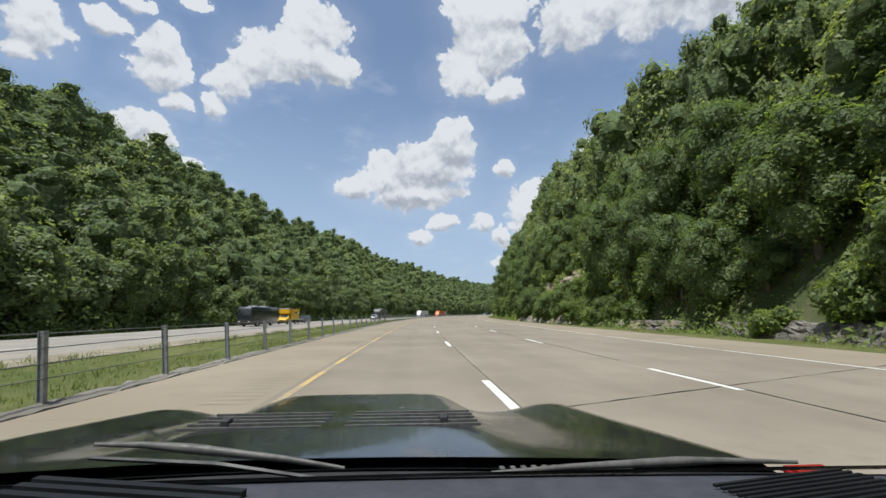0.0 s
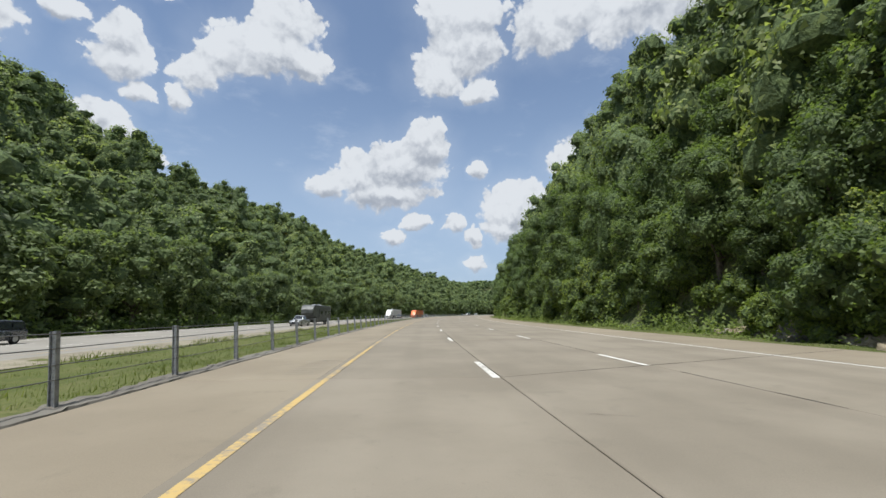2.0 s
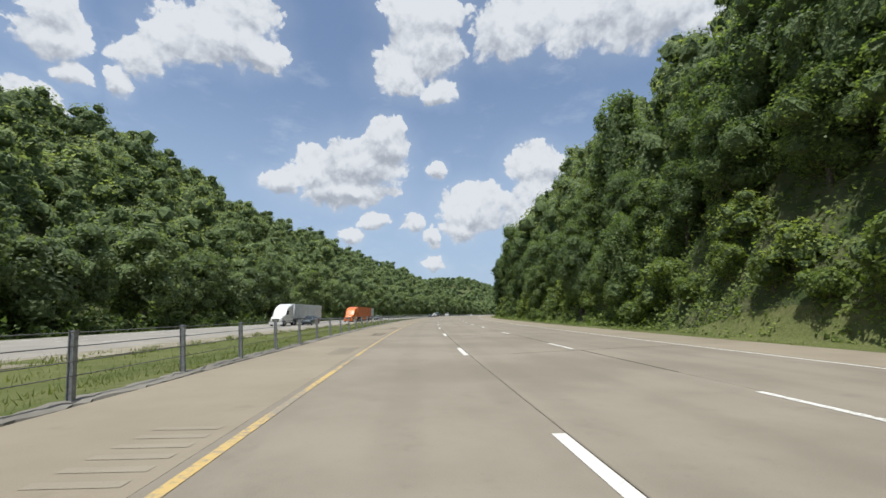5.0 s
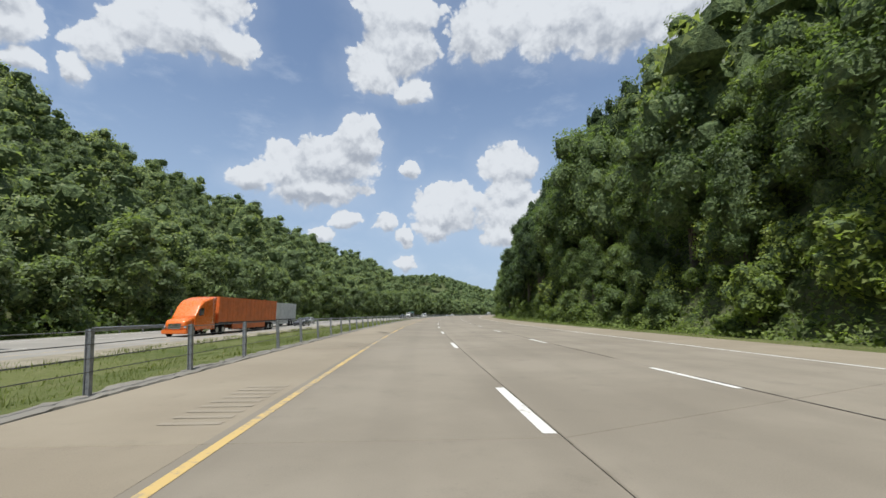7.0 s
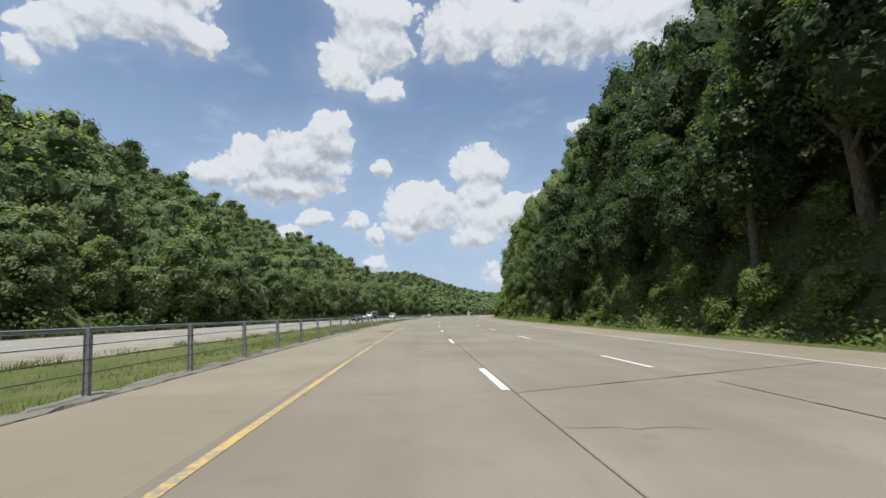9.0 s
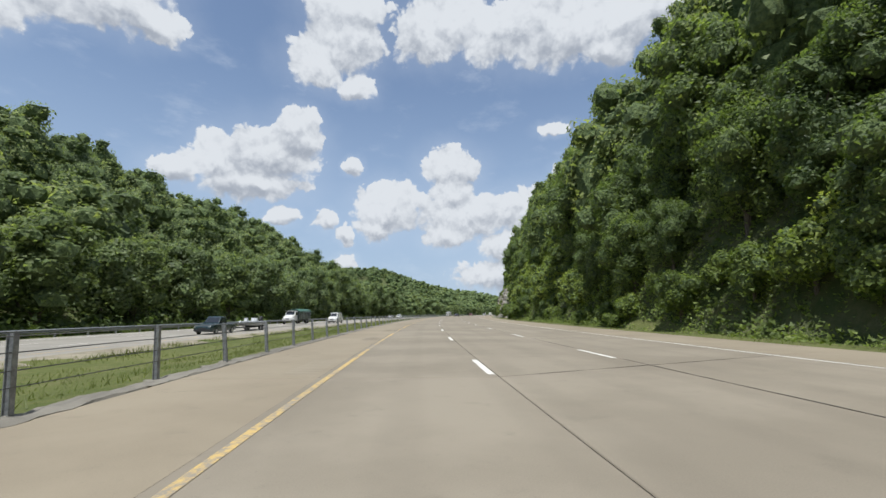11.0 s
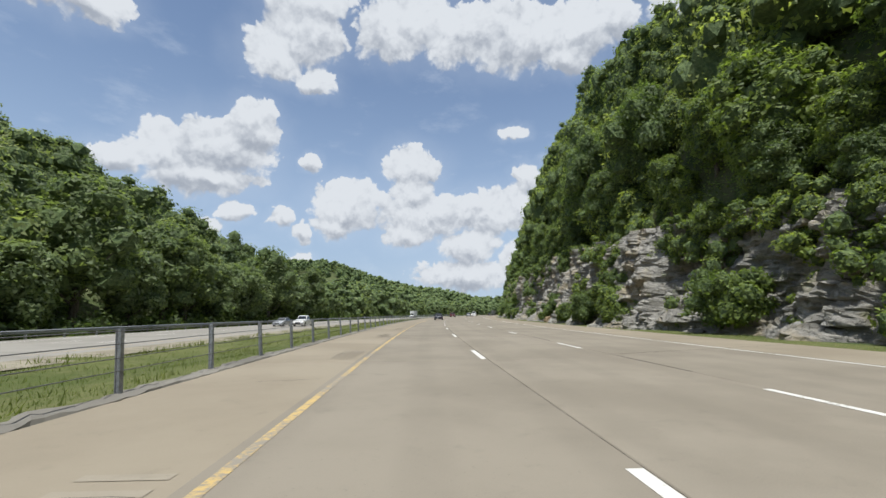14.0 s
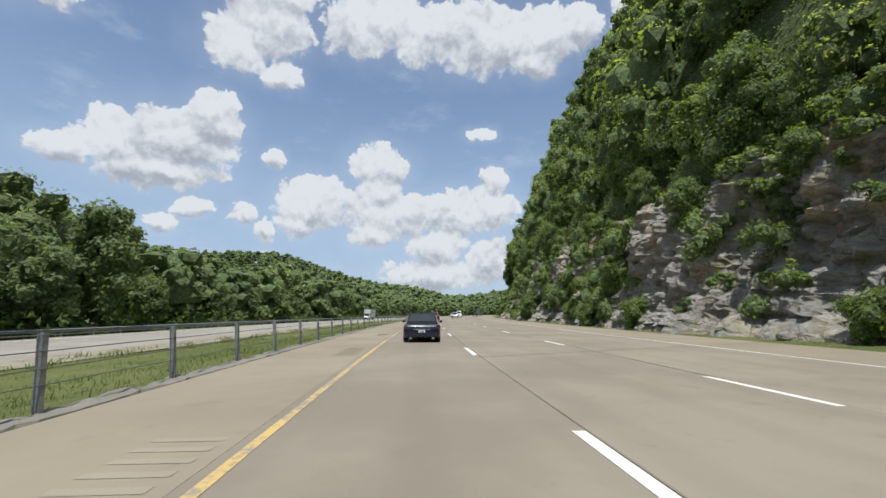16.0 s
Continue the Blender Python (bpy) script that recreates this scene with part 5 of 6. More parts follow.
def camper(m):
    ob = thing("camper_trailer", "grey fifth-wheel camper with an awning and slide-outs", "trailer", "", m)
    part("shell", loft([(1.5, 1.12, 2.3, 3.0, 0.08), (1.1, 1.22, 1.8, 3.55, 0.1), (0.4, 1.25, 1.65, 3.88, 0.08), (-0.6, 1.25, 1.6, 3.9, 0.08), (-0.75, 1.25, 0.75, 3.9, 0.12), (-10.6, 1.25, 0.75, 3.75, 0.12)]), M_CAMPER, ob)
    for s in (-1, 1):
        part("slide_out", box(s * 1.2, s * 1.34, -5.2, -2.2, 1.2, 3.1, 0.03), M_CAMPER, ob)
        for y in (-3.6, -7.0, -9.2):
            part("window", box(s * 1.33 if y > -4 else s * 1.245, s * 1.355 if y > -4 else s * 1.265, y - 0.5, y + 0.5, 2.0, 2.7, 0.02), M_GLASS, ob)
        for y in (-6.6, -7.5):
            wheel(ob, s * 1.05, y, 0.38, 0.24)
    for y in (-2.5, -6.0):
        part("roof_unit", box(-0.4, 0.4, y - 0.4, y + 0.4, 3.78, 4.05, 0.05), M_TRAILER, ob, "white roof air unit")
    part("chassis", box(-0.5, 0.5, -10.5, -0.8, 0.5, 0.78, 0.0), M_CHASSIS, ob)


def boat(m):
    ob = thing("boat_on_trailer", "grey fishing boat with an outboard on a road trailer", "boat", "", m)
    part("hull", loft([(3.2, 0.12, 0.95, 1.25, 0.05), (2.2, 0.62, 0.72, 1.22, 0.15), (0.5, 0.98, 0.62, 1.20, 0.2), (-3.0, 1.02, 0.62, 1.20, 0.2)]), P_SILVER, ob, "", True)
    part("deck", box(-0.9, 0.9, -2.9, 1.6, 1.17, 1.22, 0.01), M_TRAILER, ob)
    part("outboard", loft([(-3.0, 0.16, 0.6, 1.7, 0.1), (-3.4, 0.2, 0.7, 1.85, 0.1), (-3.6, 0.14, 1.2, 1.8, 0.08)]), M_BLACK, ob, "black outboard motor", True)
    for y, x in ((0.4, 0.4), (-0.8, -0.35), (-1.6, 0.35)):
        part("boat_seat", box(x - 0.22, x + 0.22, y - 0.25, y + 0.2, 1.22, 1.62, 0.06), M_TRAILER, ob)
    part("trailer_frame", box(-0.7, 0.7, -2.8, 3.0, 0.42, 0.55, 0.02), M_CHASSIS, ob)
    part("drawbar", box(-0.05, 0.05, 3.0, 4.6, 0.42, 0.52, 0.0), M_CHASSIS, ob)
    for s in (-1, 1):
        for y in (-0.9, -1.7):
            wheel(ob, s * 0.95, y, 0.33, 0.2)


LANE_NEAR, LANE_MID, LANE_OFF = -23.7, -27.3, -30.9
bus(facing_us(72, LANE_OFF))
box_truck("yellow rental box truck with dark sign panels", facing_us(88, LANE_OFF), P_YELLOW, P_YELLOW)
car("dark maroon-black minivan behind a yellow truck", "van", facing_us(101, LANE_OFF), 4.9, 1.95, 1.75, P_DARK, "suv")
car("silver crew pickup towing a grey camper", "pickup", facing_us(147, LANE_NEAR), 5.9, 2.0, 1.9, P_SILVER, "pickup")
camper(facing_us(152.0, LANE_NEAR))
semi("white articulated truck with a long plain trailer", facing_us(249.5, LANE_MID), P_WHITE, M_TRAILER, "plain white box trailer", 17.5)
car("black estate car with a pale roof load", "car", facing_us(257, LANE_NEAR), 4.7, 1.9, 1.78, P_TEAL, "suv")
semi("orange articulated truck with an orange box trailer", facing_us(286, LANE_NEAR), P_ORANGE, M_TRAILER_ORANGE, "ribbed orange box trailer", 17.0)
semi("pale grey articulated truck with a grey trailer", facing_us(305, LANE_MID), P_SILVER, M_TRAILER, "plain pale grey box trailer", 16.0)
car("dark saloon car on the far carriageway", "car", facing_us(322.5, LANE_NEAR), 4.7, 1.82, 1.46, P_DARK)
car("silver saloon car on the far carriageway", "car", facing_us(336, LANE_MID), 4.7, 1.82, 1.46, P_SILVER)
car("dark blue pickup towing a fishing boat", "pickup", facing_us(435, LANE_NEAR), 5.7, 2.0, 1.9, P_TEAL, "pickup")
boat(facing_us(443.5, LANE_NEAR))
tarp_truck(facing_us(475, LANE_OFF))
work_van = car("white work van with a roof rack", "van", facing_us(485.5, LANE_NEAR), 5.6, 2.05, 2.4, P_WHITE, "van")
rack = part("roof_rack", box(-0.72, 0.72, -2.3, 0.9, 2.46, 2.52, 0.01), M_GALV, work_van, "grey roof rack with a ladder")
for y in (-2.1, -0.7, 0.7):
    part("rack_bar", box(-0.8, 0.8, y - 0.03, y + 0.03, 2.38, 2.47, 0.0), M_GALV, rack)
car("grey saloon car on the far carriageway", "car", facing_us(568, LANE_MID), 4.7, 1.82, 1.46, P_SILVER)
car("white pickup on the far carriageway", "pickup", facing_us(568.5, LANE_NEAR), 5.8, 2.0, 1.88, P_WHITE, "pickup")
box_truck("white box truck on the far carriageway", facing_us(708, LANE_MID), P_WHITE, M_TRAILER, 8.5, 3.6)
# traffic ahead, on our own carriageway
car("dark navy saloon with a black soft top and chrome strip", "car", along(588.3, -0.27), 4.85, 1.83, 1.40, P_NAVY, "sedan", M_CLOTH)
car("maroon estate car on the concrete motorway", "car", along(655, -0.1), 4.6, 1.88, 1.72, P_MAROON, "suv")
car("white saloon car in the middle lane", "car", along(742, 0.2), 4.7, 1.82, 1.46, P_WHITE)
car("silver estate car in the middle lane", "car", along(694, 3.7), 4.7, 1.88, 1.70, P_SILVER, "suv")
car("white van far ahead in the middle lane", "van", along(725, 3.8), 5.6, 2.0, 2.3, P_WHITE, "van")
car("black pickup in the slow lane of the motorway", "pickup", along(770, 8.2), 5.7, 2.0, 1.88, P_BLACK, "pickup")
box_truck("dark box truck in the slow lane of the motorway", along(800, 8.2, 0, 0), P_MAROON, M_CAMPER, 8.5, 3.6)


# ---- guard rail on the far side ----
def guard_rail(s0, s1, x):
    rail = thing("guard_rail", "grey corrugated steel guard rail on short posts", "guard rail", kind="structure")
    prof = [(0.0, 0.40), (0.03, 0.44), (0.10, 0.48), (0.10, 0.52), (0.03, 0.57), (0.03, 0.60), (0.10, 0.65), (0.10, 0.69), (0.03, 0.73), (0.0, 0.77), (-0.02, 0.77), (-0.02, 0.40)]
    s = np.arange(s0, s1, 3.81)
    v = np.stack([at_np(s, x + dx, FAR_Z + z) for dx, z in prof], 1).reshape(-1, 3)
    n, m = len(s), len(prof)
    i = np.arange(n * m).reshape(n, m)
    f = np.stack([i[:-1], np.roll(i, -1, 1)[:-1], np.roll(i, -1, 1)[1:], i[1:]], -1).reshape(-1, 4)
    o = new("rail_beam", mesh_np("rail_beam", v, [f, i[:1], i[-1:, ::-1]], M_GALV))
    o.parent = rail
    bm = box(-0.20, -0.03, -0.06, 0.06, -0.45, 0.74, 0.008)
    me = bpy.data.meshes.new("rail_post")
    bm.to_mesh(me)
    bm.free()
    me.materials.append(M_GALV)
    for a in s:
        o = new("rail_post", me)
        o.parent = rail
        o.matrix_world = along(a, x, FAR_Z)


guard_rail(292, 900, -36.0)


def far_lines():
    def lay(name, label, x, w, mat):
        tagged(new(name, mesh_np(name, *[(v, [f]) for v, f in [strip(-100, 950, x - w, x + w, FAR_Z + 0.006, FAR_Z + 0.006, 4)]][0], mat)), label, "road marking", kind="structure")

    lay("far_yellow_line", "faded yellow line beside the grass median", FAR_NEAR - 1.6, 0.07, M_YELLOW_LINE)
    lay("far_white_line", "white line along the far carriageway's outer shoulder", FAR_FAR + 2.0, 0.07, M_WHITE_LINE)
    for x in (-25.5, -29.1):
        v, f = strip(-1.52, 1.52, x - 0.07, x + 0.07, FAR_Z + 0.006, FAR_Z + 0.006, 1.0)
        me = mesh_np("lane_dash", v, [f], M_WHITE_LINE)
        for k in range(0, 62):
            o = new("lane_dash", me)
            o.matrix_world = Matrix.Translation((R, 0, 0)) @ Matrix.Rotation(-(4 + 12.19 * k) / R, 4, "Z") @ Matrix.Translation((-R, 0, 0))
            tagged(o, "white dash on the far carriageway", "road marking", "far lane dashes", "structure")


far_lines()


# ---- the camera's own car, where it stands at the start ----
M_DASH = plain("dashboard_vinyl", (0.045, 0.046, 0.056), 0.75, 0.0, 0.15, 30.0, 0.3)
M_FRIT = plain("black_glass_border", (0.006, 0.006, 0.007), 0.5, 0.0, 0.1, 9.0, 0.3)
M_WIPER = plain("dusty_wiper_arm", (0.085, 0.082, 0.075), 0.6, 0.2, 0.3, 40.0)


def sheet(xs, ys, height, thick=0.02):
    """A panel with real thickness over a grid; height(x, y) gives its top."""
    bm = bmesh.new()
    for d in (0.0, thick):
        rows = [[bm.verts.new((x, y, height(x, y) - d)) for x in xs] for y in ys]
        for a, b in zip(rows, rows[1:]):
            for k in range(len(xs) - 1):
                bm.faces.new((a[k], a[k + 1], b[k + 1], b[k]) if d == 0 else (a[k], b[k], b[k + 1], a[k + 1]))
    return bm


def own_car():
    c, hw = -0.19, 0.95
    ob = thing("car", "black car with a bulged bonnet, grey dashboard and dusty wipers", "car", "", along(0, 0))

    def hood(x, y):
        u, t = abs(x - c), max(0.0, min(1.0, (y - 0.82) / 1.05))
        bulge = 0.085 * t * (1 / (1 + math.exp((u - 0.385) / 0.035)))
        ridge = 0.035 * t * math.exp(-((u - 0.80) / 0.14) ** 2)
        edge = -0.10 * max(0.0, (u - 0.83) / 0.12) ** 2
        nose = -0.55 * max(0.0, y - 1.82) ** 1.6
        return 1.115 - 0.155 * t + bulge + ridge + edge + nose + 0.012 * (1 - t) * math.cos(u * 3)

    part("bonnet", sheet(np.linspace(c - hw, c + hw, 64), np.concatenate([np.linspace(0.80, 1.8, 22), np.linspace(1.84, 2.25, 9)]), hood), P_BLACK, ob, "glossy black bonnet with a raised middle", True)
    for s in (-1, 1):
        n = part("washer_nozzle", loft([(1.03, 0.009, 0, 0.012, 0.004), (1.05, 0.013, 0, 0.017, 0.005), (1.07, 0.008, 0, 0.010, 0.003)]), M_BLACK, ob)
        n.location = (c + 0.28 * s, 0.12, hood(c + 0.28 * s, 1.15))
        for k in range(5):
            y = 1.10 + 0.055 * k
            part("bonnet_vent", box(c + s * 0.20 - 0.17, c + s * 0.20 + 0.17, y, y + 0.007, hood(c + s * 0.20, y) - 0.004, hood(c + s * 0.20, y) + 0.003, 0.0), M_WIPER, ob)
        wheel(ob, c + s * 0.84, 1.45, 0.36, 0.24)
        wheel(ob, c + s * 0.84, -1.45, 0.36, 0.24)
        part("wing", loft([(-0.6, 0.05, 0.30, 1.02, 0.03), (0.8, 0.06, 0.30, 1.03, 0.04), (1.5, 0.06, 0.62, 0.93, 0.04), (2.2, 0.05, 0.45, 0.75, 0.04)]), P_BLACK, ob, "", True).location = (c + s * 0.90, 0, 0)
        part("door", box(c + s * 0.88, c + s * 0.95, -1.0, 0.35, 0.35, 1.02, 0.03), P_BLACK, ob)
        part("rear_wing", loft([(-2.4, 0.05, 0.45, 0.95, 0.03), (-1.0, 0.06, 0.62, 1.02, 0.04)]), P_BLACK, ob).location = (c + s * 0.90, 0, 0)
        seat = part("seat", box(c + s * 0.4 - 0.25, c + s * 0.4 + 0.25, -1.1, -0.6, 0.45, 0.65, 0.06), M_CLOTH, ob)
        part("backrest", box(c + s * 0.4 - 0.25, c + s * 0.4 + 0.25, -1.3, -1.12, 0.6, 1.25, 0.06), M_CLOTH, seat)
    part("marker_lamp", box(c + 1.0, c + 1.10, 0.86, 0.92, 1.035, 1.052, 0.006), M_TAIL, ob, "red lamp at the bonnet's corner")
    part("front_bumper", loft([(2.15, 0.93, 0.32, 0.74, 0.1), (2.36, 0.80, 0.36, 0.68, 0.1)]), P_BLACK, ob, "", True).location = (c, 0, 0)
    part("floor_pan", box(c - 0.88, c + 0.88, -2.3, 2.1, 0.26, 0.36, 0.02), M_CHASSIS, ob)
    part("tail", box(c - 0.9, c + 0.9, -2.42, -1.75, 0.4, 0.98, 0.08), P_BLACK, ob)
    part("cowl", sheet(np.linspace(c - 0.93, c + 0.93, 30), np.linspace(0.66, 0.82, 6), lambda x, y: 1.085 + 0.02 * (y - 0.66) / 0.16 - 0.06 * (x - c) ** 2), M_BLACK, ob, "black cowl below the windscreen")
    part("glass_border", sheet(np.linspace(c - 0.95, c + 0.95, 30), np.linspace(0.555, 0.665, 4), lambda x, y: 1.184 - 0.40 * (y - 0.555) - 0.01 * (x - c) ** 2), M_FRIT, ob, "black painted border of the windscreen")
    dash = part("dashboard", sheet(np.linspace(c - 0.92, c + 0.92, 40), np.linspace(0.16, 0.57, 14), lambda x, y: 1.208 - 0.14 * max(0.0, y - 0.33) - 1.2 * max(0.0, 0.28 - y) ** 1.3 - 0.02 * (x - c) ** 2, 0.05), M_DASH, ob, "dark grey vinyl dashboard top", True)
    for k in range(4):
        o = part("vent_slat", box(-0.125, 0.125, -0.005, 0.005, 0.0, 0.008, 0.0), M_FRIT, dash)
        o.matrix_local = pose(-0.30 + 0.006 * k, 0.52 - 0.030 * k, 1.186 + 0.0040 * k, 0, 1, -10)
    for k in range(9):
        o = part("vent_slat", box(-0.09, 0.09, -0.002, 0.002, 0.0, 0.003, 0.0), M_FRIT, dash)
        o.matrix_local = pose(0.44, 0.50 - 0.012 * k, 1.186 + 0.0013 * k, 0, -2, 6)
    bm = bmesh.new()
    bmesh.ops.create_uvsphere(bm, u_segments=16, v_segments=8, radius=0.022, matrix=Matrix.Translation((-0.145, 0.44, 1.186)) @ Matrix.Diagonal((1, 1, 0.5, 1)))
    part("light_sensor", bm, M_FRIT, dash, "small black dome", True)
    part("steering_column", box(c - 0.46, c - 0.34, -0.25, 0.2, 0.85, 0.98, 0.03), M_DASH, ob)

    def wiper(points, lift):
        v, f = tube([(x, y, z + lift) for x, y, z in points], [0.003, 0.005, 0.008, 0.005, 0.003], 7)
        bm = bmesh.new()
        vs = [bm.verts.new(p) for p in v]
        for q in f:
            bm.faces.new([vs[k] for k in q])
        o = part("wiper_arm", bm, M_WIPER, ob, "dusty grey wiper arm", True)
        a, b = Vector(points[0]), Vector(points[-1])
        bm = bmesh.new()
        for k in range(2):
            p, q = a.lerp(b, 0.02), a.lerp(b, 0.98)
            t, g = tube([(p.x, p.y - 0.02, p.z + lift - 0.012), ((p.x + q.x) / 2, (p.y + q.y) / 2 - 0.02, (p.z + q.z) / 2 + lift - 0.004), (q.x, q.y - 0.02, q.z + lift - 0.012)], [0.003, 0.004, 0.003], 5)
            vs = [bm.verts.new(w) for w in t]
            for h in g:
                bm.faces.new([vs[j] for j in h])
            break
        part("wiper_blade", bm, M_FRIT, o, "black rubber wiper blade")

    wiper([(-0.47, 0.70, 1.186), (-0.40, 0.70, 1.184), (-0.33, 0.70, 1.177), (-0.19, 0.70, 1.159), (-0.10, 0.70, 1.143)], 0.0)
    wiper([(0.13, 0.70, 1.130), (0.26, 0.70, 1.136), (0.44, 0.70, 1.140), (0.52, 0.70, 1.139), (0.65, 0.70, 1.133)], 0.0)
    for k in range(13):
        part("cowl_grille_bar", box(0.15 + 0.018 * k, 0.158 + 0.018 * k, 0.72, 0.735, 1.095, 1.128, 0.0), M_WIPER, ob)


own_car()


# ---- cracks ----
def cracks():
    g = random.Random(29)
    for k in range(52):
        s, x = g.uniform(4, 600), g.uniform(-4.8, 10.0)
        turn = g.choice((90, 90, 80, 100, 0, 60))
        n, step, wide = g.randint(6, 13), g.uniform(0.12, 0.26), g.uniform(0.004, 0.009)
        v, a, p = [], radians(turn), [0.0, 0.0]
        for j in range(n):
            w = wide * (0.3 if j in (0, n - 1) else g.uniform(0.5, 1.2))
            v += [(p[0] - w * math.cos(a), p[1] - w * math.sin(a), 0), (p[0] + w * math.cos(a), p[1] + w * math.sin(a), 0)]
            b = a + g.uniform(-0.55, 0.55)
            p = [p[0] - step * math.sin(b), p[1] + step * math.cos(b)]
        f = [[2 * j, 2 * j + 1, 2 * j + 3, 2 * j + 2] for j in range(n - 1)]
        o = new("crack", mesh_np("crack", v, [f], M_CRACK))
        o.matrix_world = along(s, min(max(x, -4.8), 9.5), 0.006)
        tagged(o, "thin dark crack across the worn concrete", "crack", "cracks in the road", "structure")


cracks()


def joint_seals():
    """Dark sealant in the skewed cross joints and along the joint between the outer lanes."""
    g = random.Random(37)

    def seal(points, half):
        v, n = [], len(points)
        for j, (a, x) in enumerate(points):
            b, y = points[min(j + 1, n - 1)]
            c, u = points[max(j - 1, 0)]
            d = Vector((b - c, y - u)).normalized() * half * g.uniform(0.5, 1.2)
            v += [at(a - d.y, x + d.x, 0.005), at(a + d.y, x - d.x, 0.005)]
        o = new("joint_seal", mesh_np("joint_seal", v, [[[2 * j, 2 * j + 1, 2 * j + 3, 2 * j + 2] for j in range(n - 1)]], M_CRACK))
        tagged(o, "thin dark sealant in a joint of the concrete", "joint seal", "joint seals", "structure")

    for k in range(52):
        s0 = 12.19 * k + 6.095
        if g.random() < 0.85:
            a, b = LINE_A + 0.12 + g.choice((0.0, 0.0, 1.5, 4.4)), g.choice((LINE_WHITE, EDGE_RIGHT - 0.2, EDGE_RIGHT - 0.2))
            seal([(s0 + 0.42 * (x - LINE_A - 0.12) + g.uniform(-0.02, 0.02), x) for x in np.arange(a, b, 0.45)], 0.016)
        if g.random() < 0.12:
            seal([(s0 + g.uniform(-0.02, 0.02), x) for x in np.arange(LINE_YELLOW, LINE_A, 0.4)], 0.007)
        if g.random() < 0.9:
            a = s0 - g.uniform(2.0, 7.0)
            seal([(p, LINE_B + 0.125 + g.uniform(-0.012, 0.012)) for p in np.arange(a, s0 + g.uniform(1.0, 5.0), 0.5)], 0.022)


joint_seals()


# ---- road markings, barrier ----
def post_barrier():
    fence = thing("cable_barrier", "grey steel post and cable barrier along the median's edge", "barrier", kind="structure")
    bm = bmesh.new()
    # flanged post: an H section, 1.12 m high
    for x0, x1, y0, y1 in ((-0.05, -0.038, -0.04, 0.04), (0.038, 0.05, -0.04, 0.04), (-0.038, 0.038, -0.006, 0.006)):
        bmesh.ops.create_cube(bm, size=1.0, matrix=Matrix.Translation(((x0 + x1) / 2, (y0 + y1) / 2, 0.46)) @ Matrix.Diagonal((x1 - x0, y1 - y0, 1.32, 1)))
    me = bpy.data.meshes.new("post")
    bm.to_mesh(me)
    bm.free()
    me.materials.append(M_GALV)
    g = random.Random(3)
    for k in range(-4, 225):
        o = new("post", me)
        o.parent = fence
        s = POST_0 + POST_STEP * k
        s += np.interp(s, [10, 61, 131, 256, 326, 450, 520, 575], [0.26, -0.19, -0.5, 0.29, 0.41, -0.29, -0.22, 0.19])
        o.matrix_world = along(s, -5.62, 0, g.uniform(-6, 6)) @ pose(0, 0, 0, g.gauss(0, 1.2) + (9 if g.random() < 0.02 else 0), g.gauss(-5.0, 0.8))
    for z in (1.08, 0.86, 0.62, 0.40):
        s = np.arange(-20, 715, POST_STEP / 2)
        v = []
        for k, a in enumerate(s):
            c = at_np(a, -5.57 - 0.087 * z, z - (0.006 if k % 2 else 0.0))
            for j in range(5):
                b = 2 * math.pi * j / 5
                side = at_np(a, -5.57 - 0.087 * z + 0.009 * math.cos(b), z)
                v.append((side[0], side[1], c[2] + 0.009 * math.sin(b)))
        n = len(s)
        i = np.arange(n * 5).reshape(n, 5)
        f = np.stack([i[:-1], np.roll(i, -1, 1)[:-1], np.roll(i, -1, 1)[1:], i[1:]], -1).reshape(-1, 4)
        o = new("cable", mesh_np("cable", v, [f], M_CABLE, None, True))
        o.parent = fence


POST_0, POST_STEP = 0.40, 3.191
post_barrier()


def markings():
    def paint(name, label, v, f, mat):
        return tagged(new(name, mesh_np(name, v, [f], mat)), label, "road marking", kind="structure")

    paint("yellow_line", "worn yellow line along the median side of the road", *strip(-60, 900, LINE_YELLOW - 0.065, LINE_YELLOW + 0.065, 0.006, 0.006, 3), M_YELLOW_LINE)
    paint("white_line", "solid white line along the right-hand edge of the road", *strip(-60, 900, LINE_WHITE - 0.07, LINE_WHITE + 0.07, 0.006, 0.006, 3), M_WHITE_LINE)
    for x, s0 in ((LINE_A, DASH_A), (LINE_B, DASH_B)):
        v, f = strip(-1.52, 1.52, x - 0.085, x + 0.085, 0.006, 0.006, 1.0)
        me = mesh_np("lane_dash", v, [f], M_WHITE_LINE)
        for k in range(-2, 60):
            o = new("lane_dash", me)
            o.matrix_world = Matrix.Translation((R, 0, 0)) @ Matrix.Rotation(-(s0 + 12.19 * k * R / (R - x)) / R, 4, "Z") @ Matrix.Translation((-R, 0, 0))
            tagged(o, "short white dash between two lanes", "road marking", "lane dashes", "structure")


def rumble_strips():
    """Groups of short grooves cut into the shoulder beside the yellow line."""
    v, f, n = [], [], 0
    for k in range(9):
        a, b = strip(-1.5 + 0.34 * k, -1.36 + 0.34 * k, LINE_YELLOW - 1.15, LINE_YELLOW - 0.38, 0.005, 0.005, 1.0)
        v.append(a)
        f.append(b + n)
        n += len(a)
    me = mesh_np("rumble_strip", np.concatenate(v), [np.concatenate(f)], M_RUMBLE)
    for k in range(0, 50):
        o = new("rumble_strip", me)
        o.matrix_world = Matrix.Translation((R, 0, 0)) @ Matrix.Rotation(-(8.4 + 12.19 * k) / R, 4, "Z") @ Matrix.Translation((-R, 0, 0))
        tagged(o, "pale rumble grooves in the shoulder concrete", "rumble strip", "rumble strips", "structure")


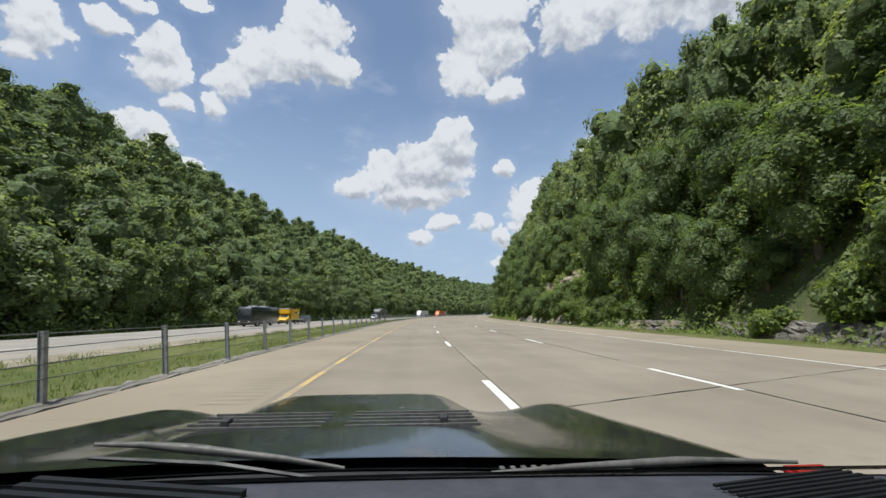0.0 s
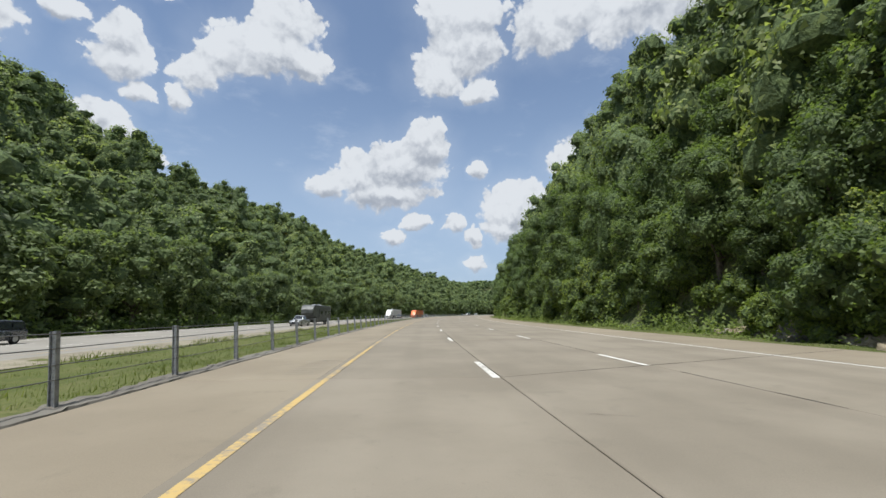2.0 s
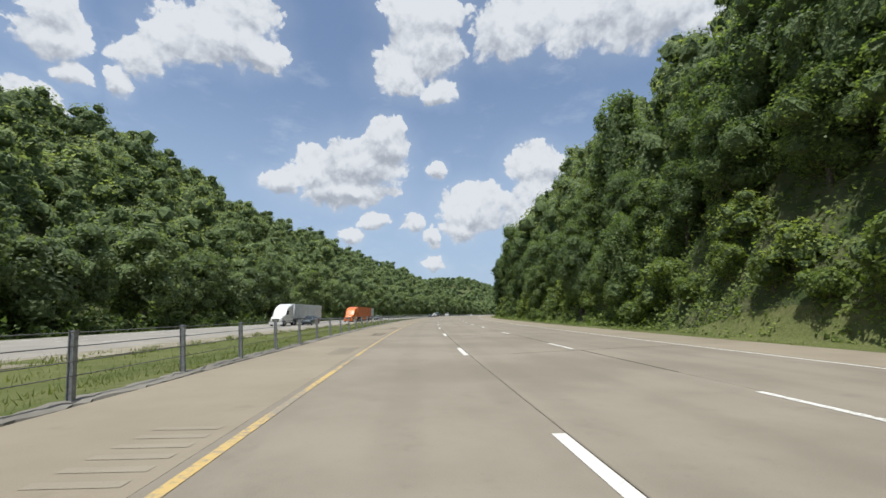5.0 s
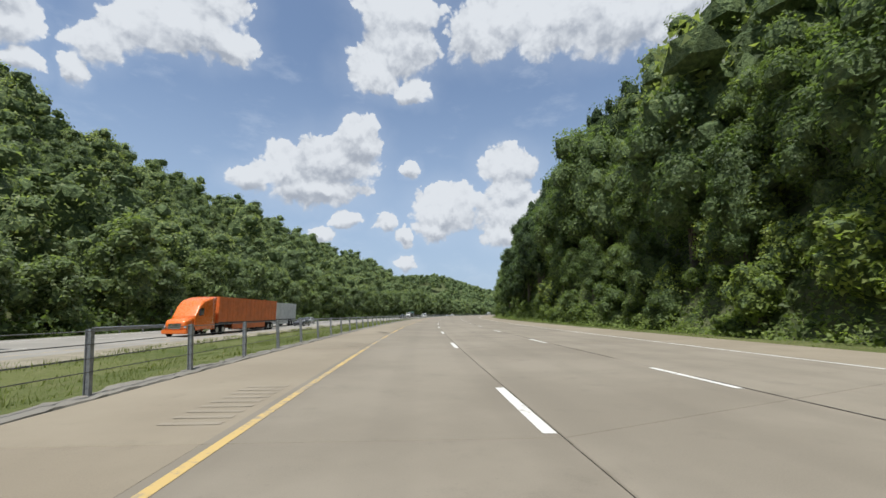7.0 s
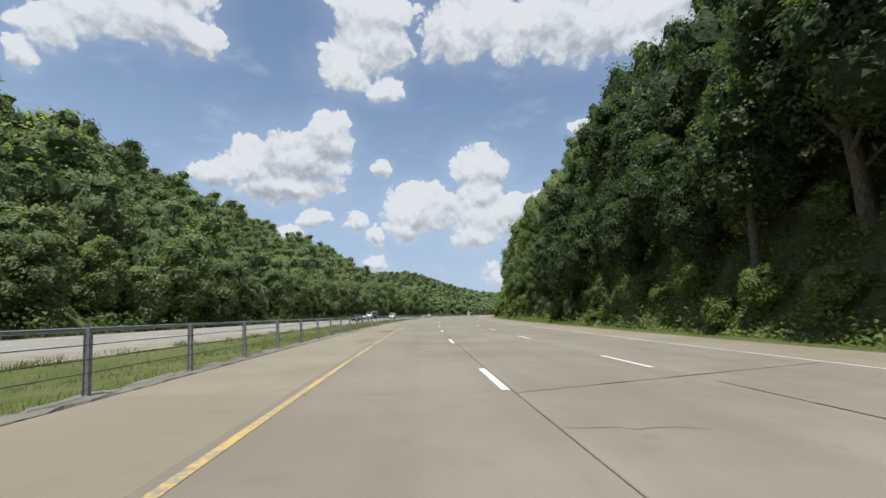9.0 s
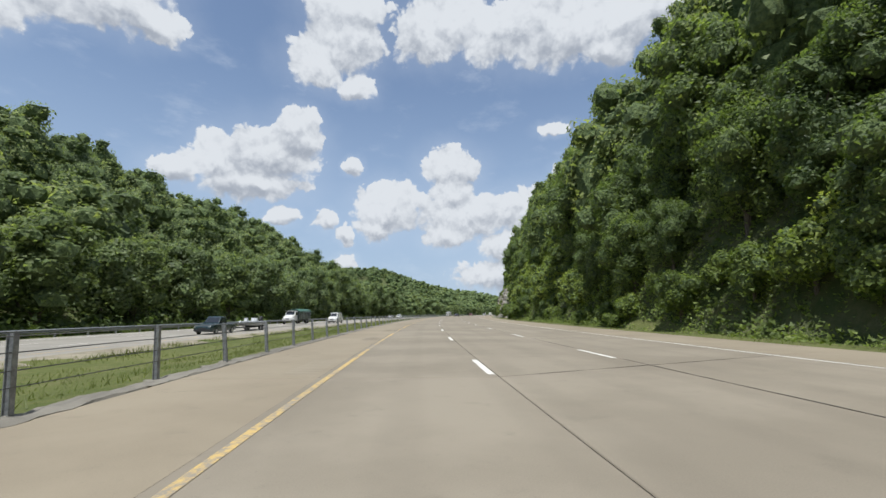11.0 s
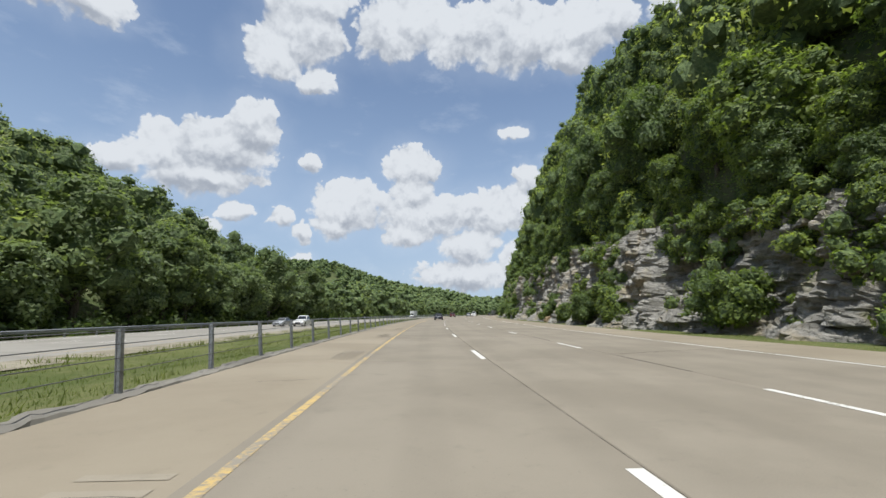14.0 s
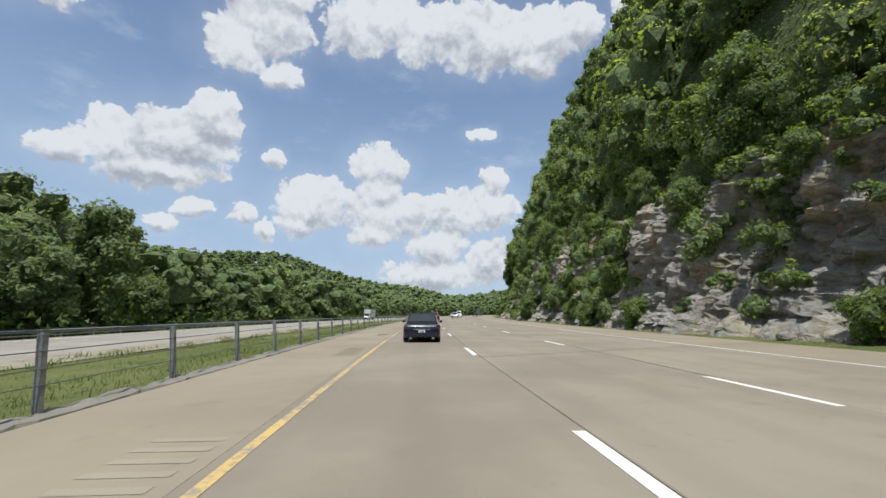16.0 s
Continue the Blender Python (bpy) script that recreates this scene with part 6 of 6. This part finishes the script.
M_RUMBLE = concrete("rumble_concrete", (0.222, 0.190, 0.142), (0.272, 0.238, 0.182), False, False)
rumble_strips()
DASH_A, DASH_B = 7.4, 9.0
markings()


# ---- concrete slabs ----
M_TAR = plain("joint_tar", (0.06, 0.056, 0.05), 0.8, 0.0, 0.3, 4.0, 0.3)

def slabs():
    road = thing("road", "pale concrete motorway of three lanes with wide shoulders", "road", kind="structure")
    base = new("road_bed", mesh_np("road_bed", *[(v, [f]) for v, f in [strip(-90, 950, EDGE_LEFT, EDGE_RIGHT, -0.03, -0.03, 4, 0.2)]][0], M_TAR))
    base.parent = road
    g = random.Random(5)
    cols = [(EDGE_LEFT, LINE_YELLOW - 0.2, M_SHOULDER), (LINE_YELLOW - 0.2, LINE_A + 0.12, M_SLAB), (LINE_A + 0.12, LINE_B + 0.12, M_SLAB), (LINE_B + 0.12, LINE_WHITE + 0.3, M_SLAB), (LINE_WHITE + 0.3, EDGE_RIGHT, M_SHOULDER)]
    n = 59
    for x0, x1, mat in cols:
        gap, c, mid = 0.008, 0.012, (x0 + x1) / 2
        ss = np.array([-6.095 + gap, -6.095 + gap + c, -3, 0, 3, 6.095 - gap - c, 6.095 - gap])
        ga, gb = (0.002 if abs(e - LINE_YELLOW + 0.2) < 0.01 else gap for e in (x0, x1))
        xs = np.array([x0 + ga, x0 + ga + c, mid, x1 - gb - c, x1 - gb])
        S, X = np.meshgrid(ss, xs, indexing="ij")
        S = S + 0.42 * np.maximum(0.0, X - LINE_A - 0.12)
        Z = np.zeros(S.shape)
        Z[0], Z[-1], Z[:, 0], Z[:, -1] = -0.012, -0.012, -0.012 if ga > 0.005 else -0.001, -0.012 if gb > 0.005 else -0.001
        v = at_np(S, X, Z) - at_np(0.0, mid, 0.0)
        me = mesh_np("slab", v.reshape(-1, 3), [grid_faces(len(ss), len(xs))[:, ::-1]], mat)
        for k in range(n):
            o = new("slab", me)
            o.parent = road
            o.matrix_world = Matrix.Translation(at(12.19 * k, mid, g.uniform(-0.002, 0.002))) @ Matrix.Rotation(-12.19 * k / R, 4, "Z")
        v, f = strip(12.19 * (n - 0.5), 950, x0 + gap, x1 - gap, -0.006, -0.006, 4)
        o = new("far_lane", mesh_np("far_lane", v, [f], mat))
        o.parent = road
        v, f = strip(-90, -6.095, x0 + gap, x1 - gap, 0, 0, 4)
        o = new("rear_lane", mesh_np("rear_lane", v, [f], mat))
        o.parent = road


slabs()
